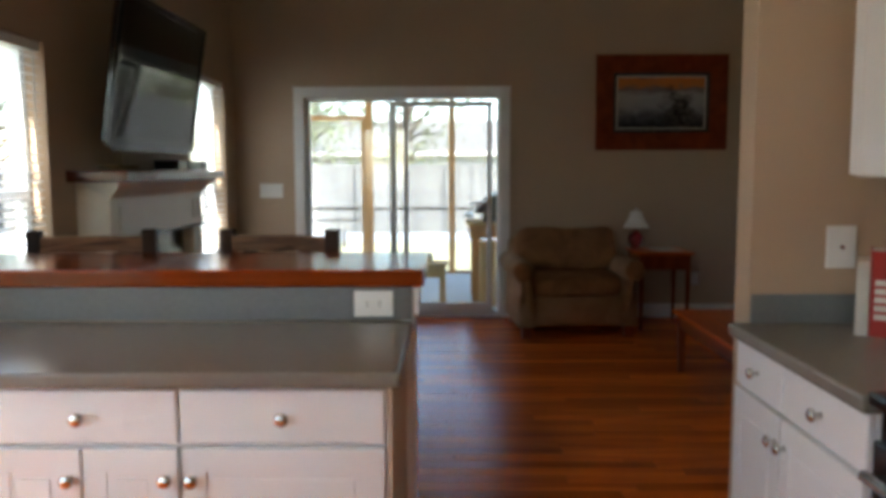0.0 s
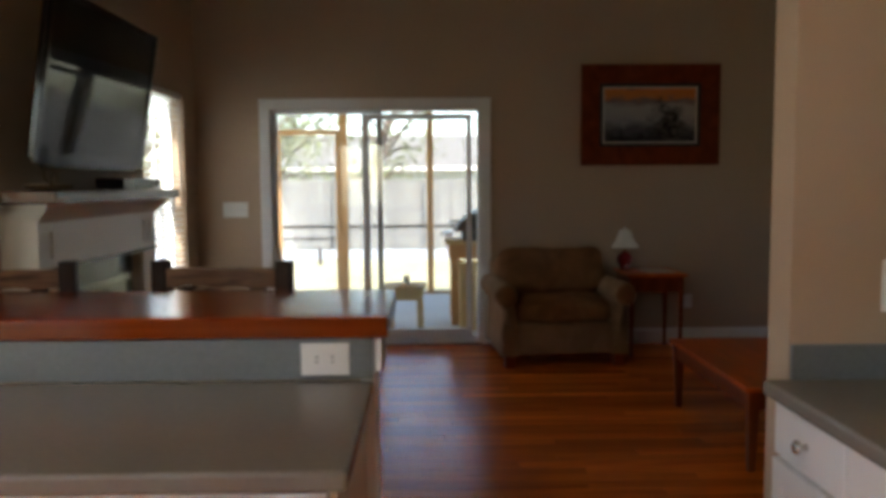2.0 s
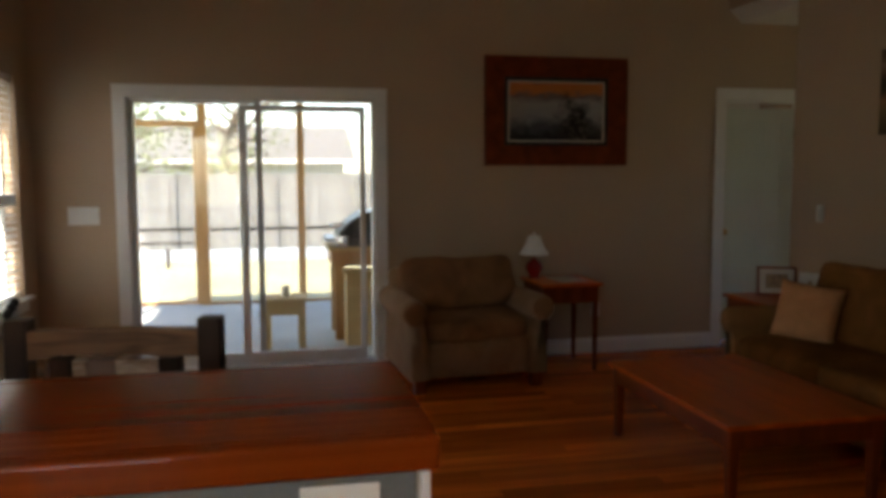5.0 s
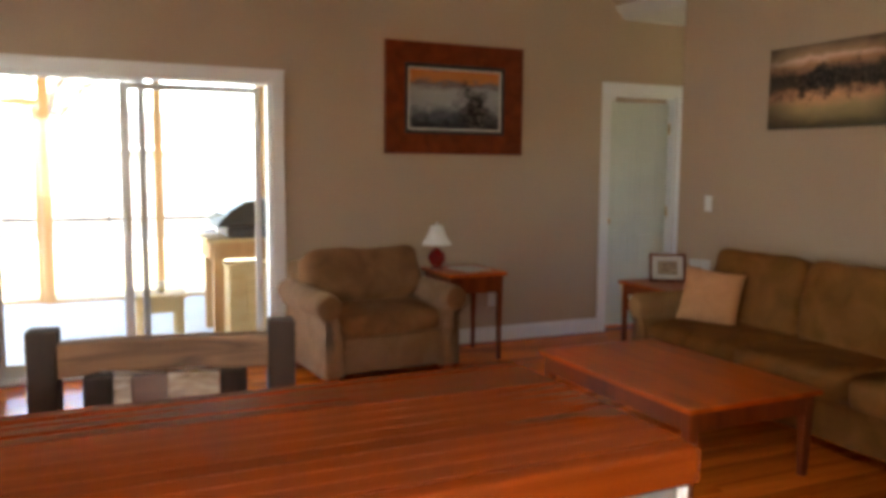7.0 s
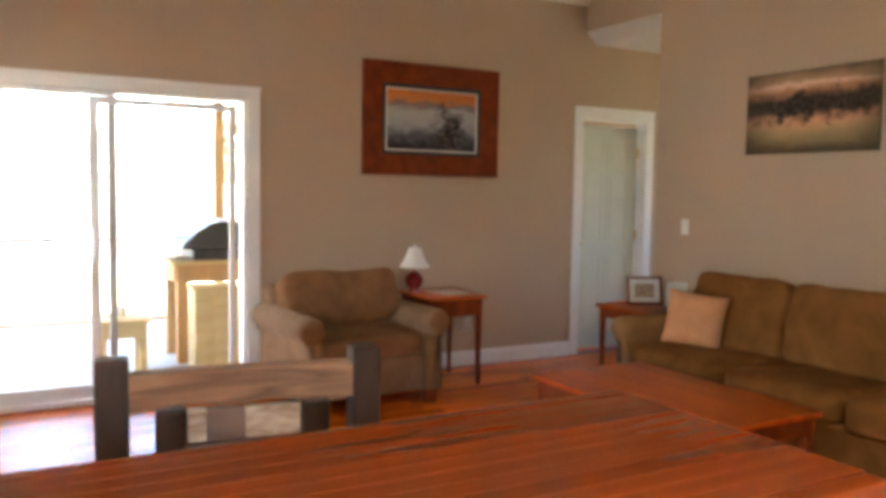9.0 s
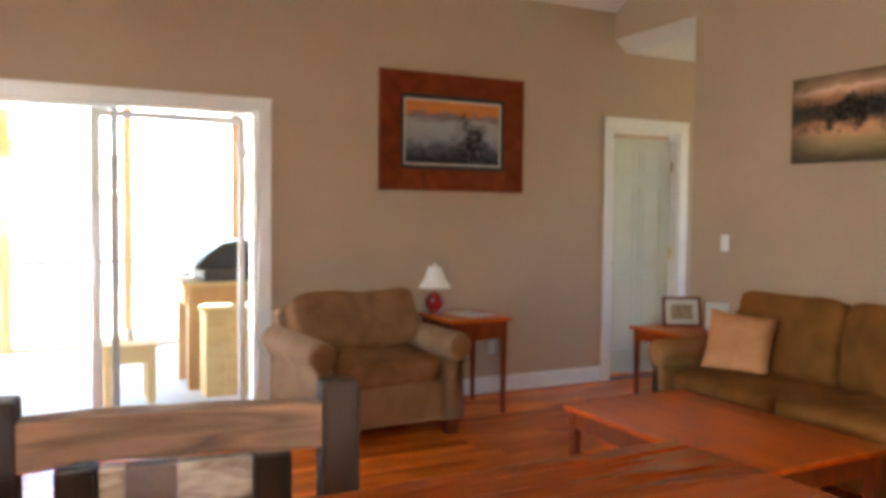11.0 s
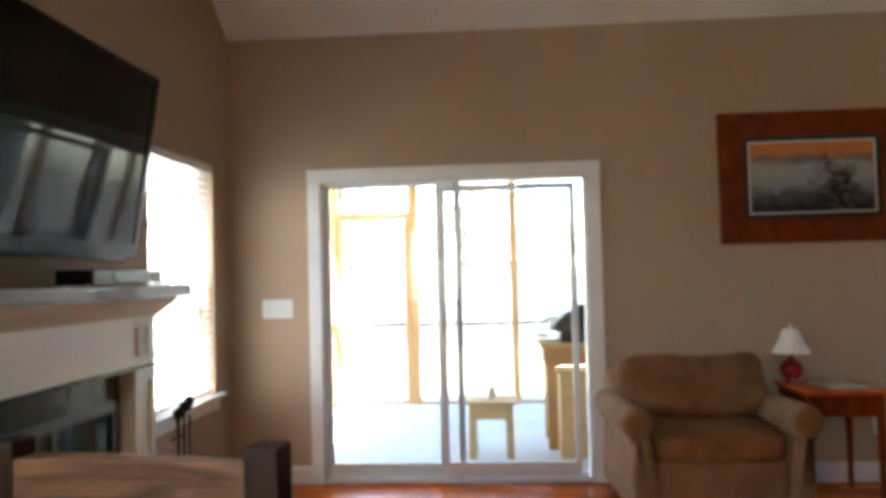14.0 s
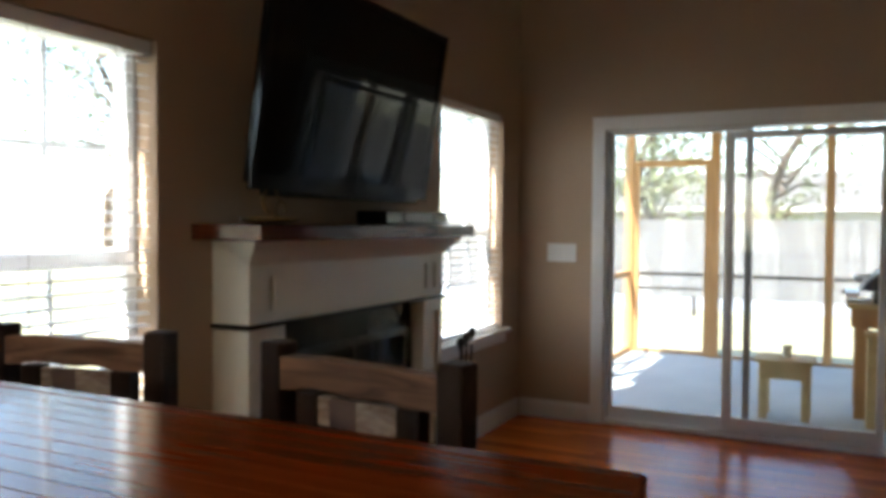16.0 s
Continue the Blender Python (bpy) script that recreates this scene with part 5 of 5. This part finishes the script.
part("handle", cyl((-0.15, -0.36, 0.19), (0.25, -0.36, 0.19), 0.014, n=10), M_STEEL, gr)
part("control_knob", cyl((0.05, -0.43, 0.066), (0.05, -0.455, 0.066), 0.016, n=14), M_BLACK, gr)
for x in (-0.12, 0.22):
    part("handle_bracket", cyl((x, -0.36, 0.19), (x, -0.25, 0.20), 0.008, n=8), M_STEEL, gr)

# thin blue-grey sheet on the lawn, in a band before the fence
structure(part("gravel_bed", box((-18, 11.4, GZ), (18, 14.15, GZ + 0.012)), M_GROUNDSTRIP), "blue-grey ground strip along the fence", "gravel")

# fence with single boards
FY = 14.2
fe = thing("garden_fence", "weathered grey board fence behind the lawn", "fence")
for z in (0.0, 0.62, 1.22):
    part("rail", box((-16, FY + 0.022, z), (16, FY + 0.07, z + 0.08)), M_FENCE, fe)
for i in range(14):
    x = -15.6 + 2.4 * i
    part("post", box((x - 0.05, FY - 0.15, GZ), (x + 0.05, FY - 0.03, 1.50), 0.005), M_FENCE, fe)
proto = None
for i in range(214):
    x = -16 + 0.15 * i
    m = pose(x, FY + 0.01, GZ + 0.02 + random.uniform(-0.012, 0.012), 0, random.uniform(-0.25, 0.25), 0)
    if proto is None:
        proto = part("board", prism([(-0.071, 0), (0.071, 0), (0.071, 1.80), (0.05, 1.83), (-0.05, 1.83), (-0.071, 1.80)], "y", -0.009, 0.009), M_FENCE, fe, at=m)
    else:
        o = new("board", proto.data)
        o.parent, o.matrix_basis = fe, m
gp = part("garden_post", box((-0.95, 10.2, GZ), (-0.88, 10.27, 0.05), 0.006), M_POST)
tagged(gp, "short dark stake standing in the lawn", "post")


def tree(x, y, h, r, n, seed, label):
    rng = random.Random(seed)
    t = thing("tree", label, "tree", "trees behind the fence", at=pose(x, y, GZ))
    bm = bmesh.new()
    p, rad = Vector((0, 0, 0)), h * 0.03
    tops = []
    for i in range(5):
        q = p + Vector((rng.uniform(-0.12, 0.12), rng.uniform(-0.12, 0.12), 0.16)) * h * 0.9
        cyl(p, q, rad, rad * 0.78, 9, bm)
        p, rad = q, rad * 0.78
        if i > 0:
            for _ in range(6):
                a = rng.uniform(0, 2 * math.pi)
                f = p - Vector((0, 0, rng.uniform(0, 0.13))) * h
                e = f + Vector((math.cos(a), math.sin(a), rng.uniform(0.15, 0.7))) * r * rng.uniform(0.5, 0.95)
                mid = (f + e) / 2 + Vector((0, 0, r * 0.08))
                cyl(f, mid, rad * 0.5, rad * 0.33, 6, bm)
                cyl(mid, e, rad * 0.33, rad * 0.08, 5, bm)
                tops += [mid, e, (mid + e) / 2]
    tops.append(p)
    part("trunk", bm, M_BARK, t)
    verts, faces = [], []
    for i in range(n):
        c = rng.choice(tops) + Vector((rng.gauss(0, 1), rng.gauss(0, 1), rng.gauss(0, 0.7))) * r * 0.17
        a = Euler((rng.uniform(-1.2, 1.2), rng.uniform(-1.2, 1.2), rng.uniform(0, 6.3))).to_matrix()
        s = rng.uniform(0.05, 0.12)
        k = len(verts)
        for u, v in ((-1, 0), (0, -0.45), (1, 0), (0, 0.45)):
            verts.append(c + a @ Vector((u * s, v * s, 0.15 * s * u * u)))
        faces.append((k, k + 1, k + 2, k + 3))
    me = bpy.data.meshes.new("crown")
    me.from_pydata(verts, [], faces)
    me.materials.append(M_LEAF)
    cr = new("crown", me)
    cr.parent = t
    tagged(cr, kind="stuff")
    return t


for i, (x, y, h, r, n) in enumerate(((-7.5, 19, 8.5, 3.2, 2600), (-2.5, 17.5, 7.0, 2.8, 2400), (6.8, 22, 9.5, 3.4, 2600), (8.5, 18, 8.0, 3.0, 2400), (-13, 17, 9, 3.3, 2200), (0.8, 20.5, 8.5, 3.2, 2600), (-5.2, 21.5, 9.0, 3.4, 2600), (-15.5, 0.8, 7.5, 3.0, 2400), (-15.0, 9.5, 8.0, 3.1, 2400))):
    tree(x, y, h, r, n, 40 + i, "broad leafy tree beyond the garden fence")
nh = thing("neighbour_house", "neighbouring house with grey shingle roof behind fence", "house")
part("wall", box((-9, 27, GZ), (4, 35, 2.1)), M_SIDING, nh)
part("roof", prism([(26.4, 2.05), (31, 3.7), (35.6, 2.05)], "x", -9.5, 4.5), M_SHINGLE, nh)
part("fascia", box((-9.5, 26.36, 1.98), (4.5, 26.399, 2.12)), M_TRIM, nh)

# the house around: roof over the rooms, eaves
# overhang added out of view, shuts direct sun out of the kitchen
structure(part("roof_eaves_south", box((-1.0, KITCHEN_Y - 1.65, 2.5), (3.2, KITCHEN_Y - 0.12, 2.6)), M_SHINGLE), "unseen grey overhang added to keep sun out of the kitchen window", "roof")
structure(part("roof_eaves_west", box((-0.85, KITCHEN_Y - 0.5, 2.95), (-0.70, 0.14, 3.05)), M_SHINGLE), "grey shingle eaves over the windows", "roof")


# ---- floor boards, laid along x ----
floor_ob = bpy.data.objects["floor"]
rng = random.Random(5)
BW = 0.088
protos = {}


def board_mesh(length):
    if length not in protos:
        bm = box((0.0, 0.0, -0.014), (length - 0.0012, BW - 0.0012, 0.0), 0.0012, seg=1)
        me = bpy.data.meshes.new("board")
        bm.to_mesh(me)
        bm.free()
        me.materials.append(M_FLOOR)
        protos[length] = me
    return protos[length]


LENGTHS = (0.6, 0.8, 1.0, 1.2, 1.4, 1.8)
rest = bmesh.new()
count = 0
y = -0.001 - BW
while y > -9.0:
    right = XR if y > YK else KITCHEN_X
    if -0.95 < y:
        right = 7.1
    x = XL + 0.001 - rng.uniform(0, 0.5)
    while x < right - 0.05:
        ln = rng.choice(LENGTHS)
        x0, x1 = max(x, XL + 0.001), min(x + ln, right - 0.001)
        x += ln
        if x1 - x0 < 0.04:
            continue
        whole = abs(x1 - x0 - ln) < 0.002
        if whole and y > -4.7 and count < 300 and x0 > 0.3:
            o = new("board", board_mesh(ln))
            o.parent, o.matrix_basis = floor_ob, Matrix.Translation((x0, y, 0))
            count += 1
        else:
            vs = [rest.verts.new(p) for p in ((x0, y, 0), (x1 - 0.0012, y, 0), (x1 - 0.0012, y + BW - 0.0012, 0), (x0, y + BW - 0.0012, 0))]
            lo = [rest.verts.new((v.co.x, v.co.y, -0.014)) for v in vs]
            rest.faces.new(vs)
            for i in range(4):
                rest.faces.new((vs[i], lo[i], lo[(i + 1) % 4], vs[(i + 1) % 4]))
    y -= BW
rb = part("boards", rest, M_FLOORJ, floor_ob)
tagged(rb, "reddish hardwood boards", kind="stuff")
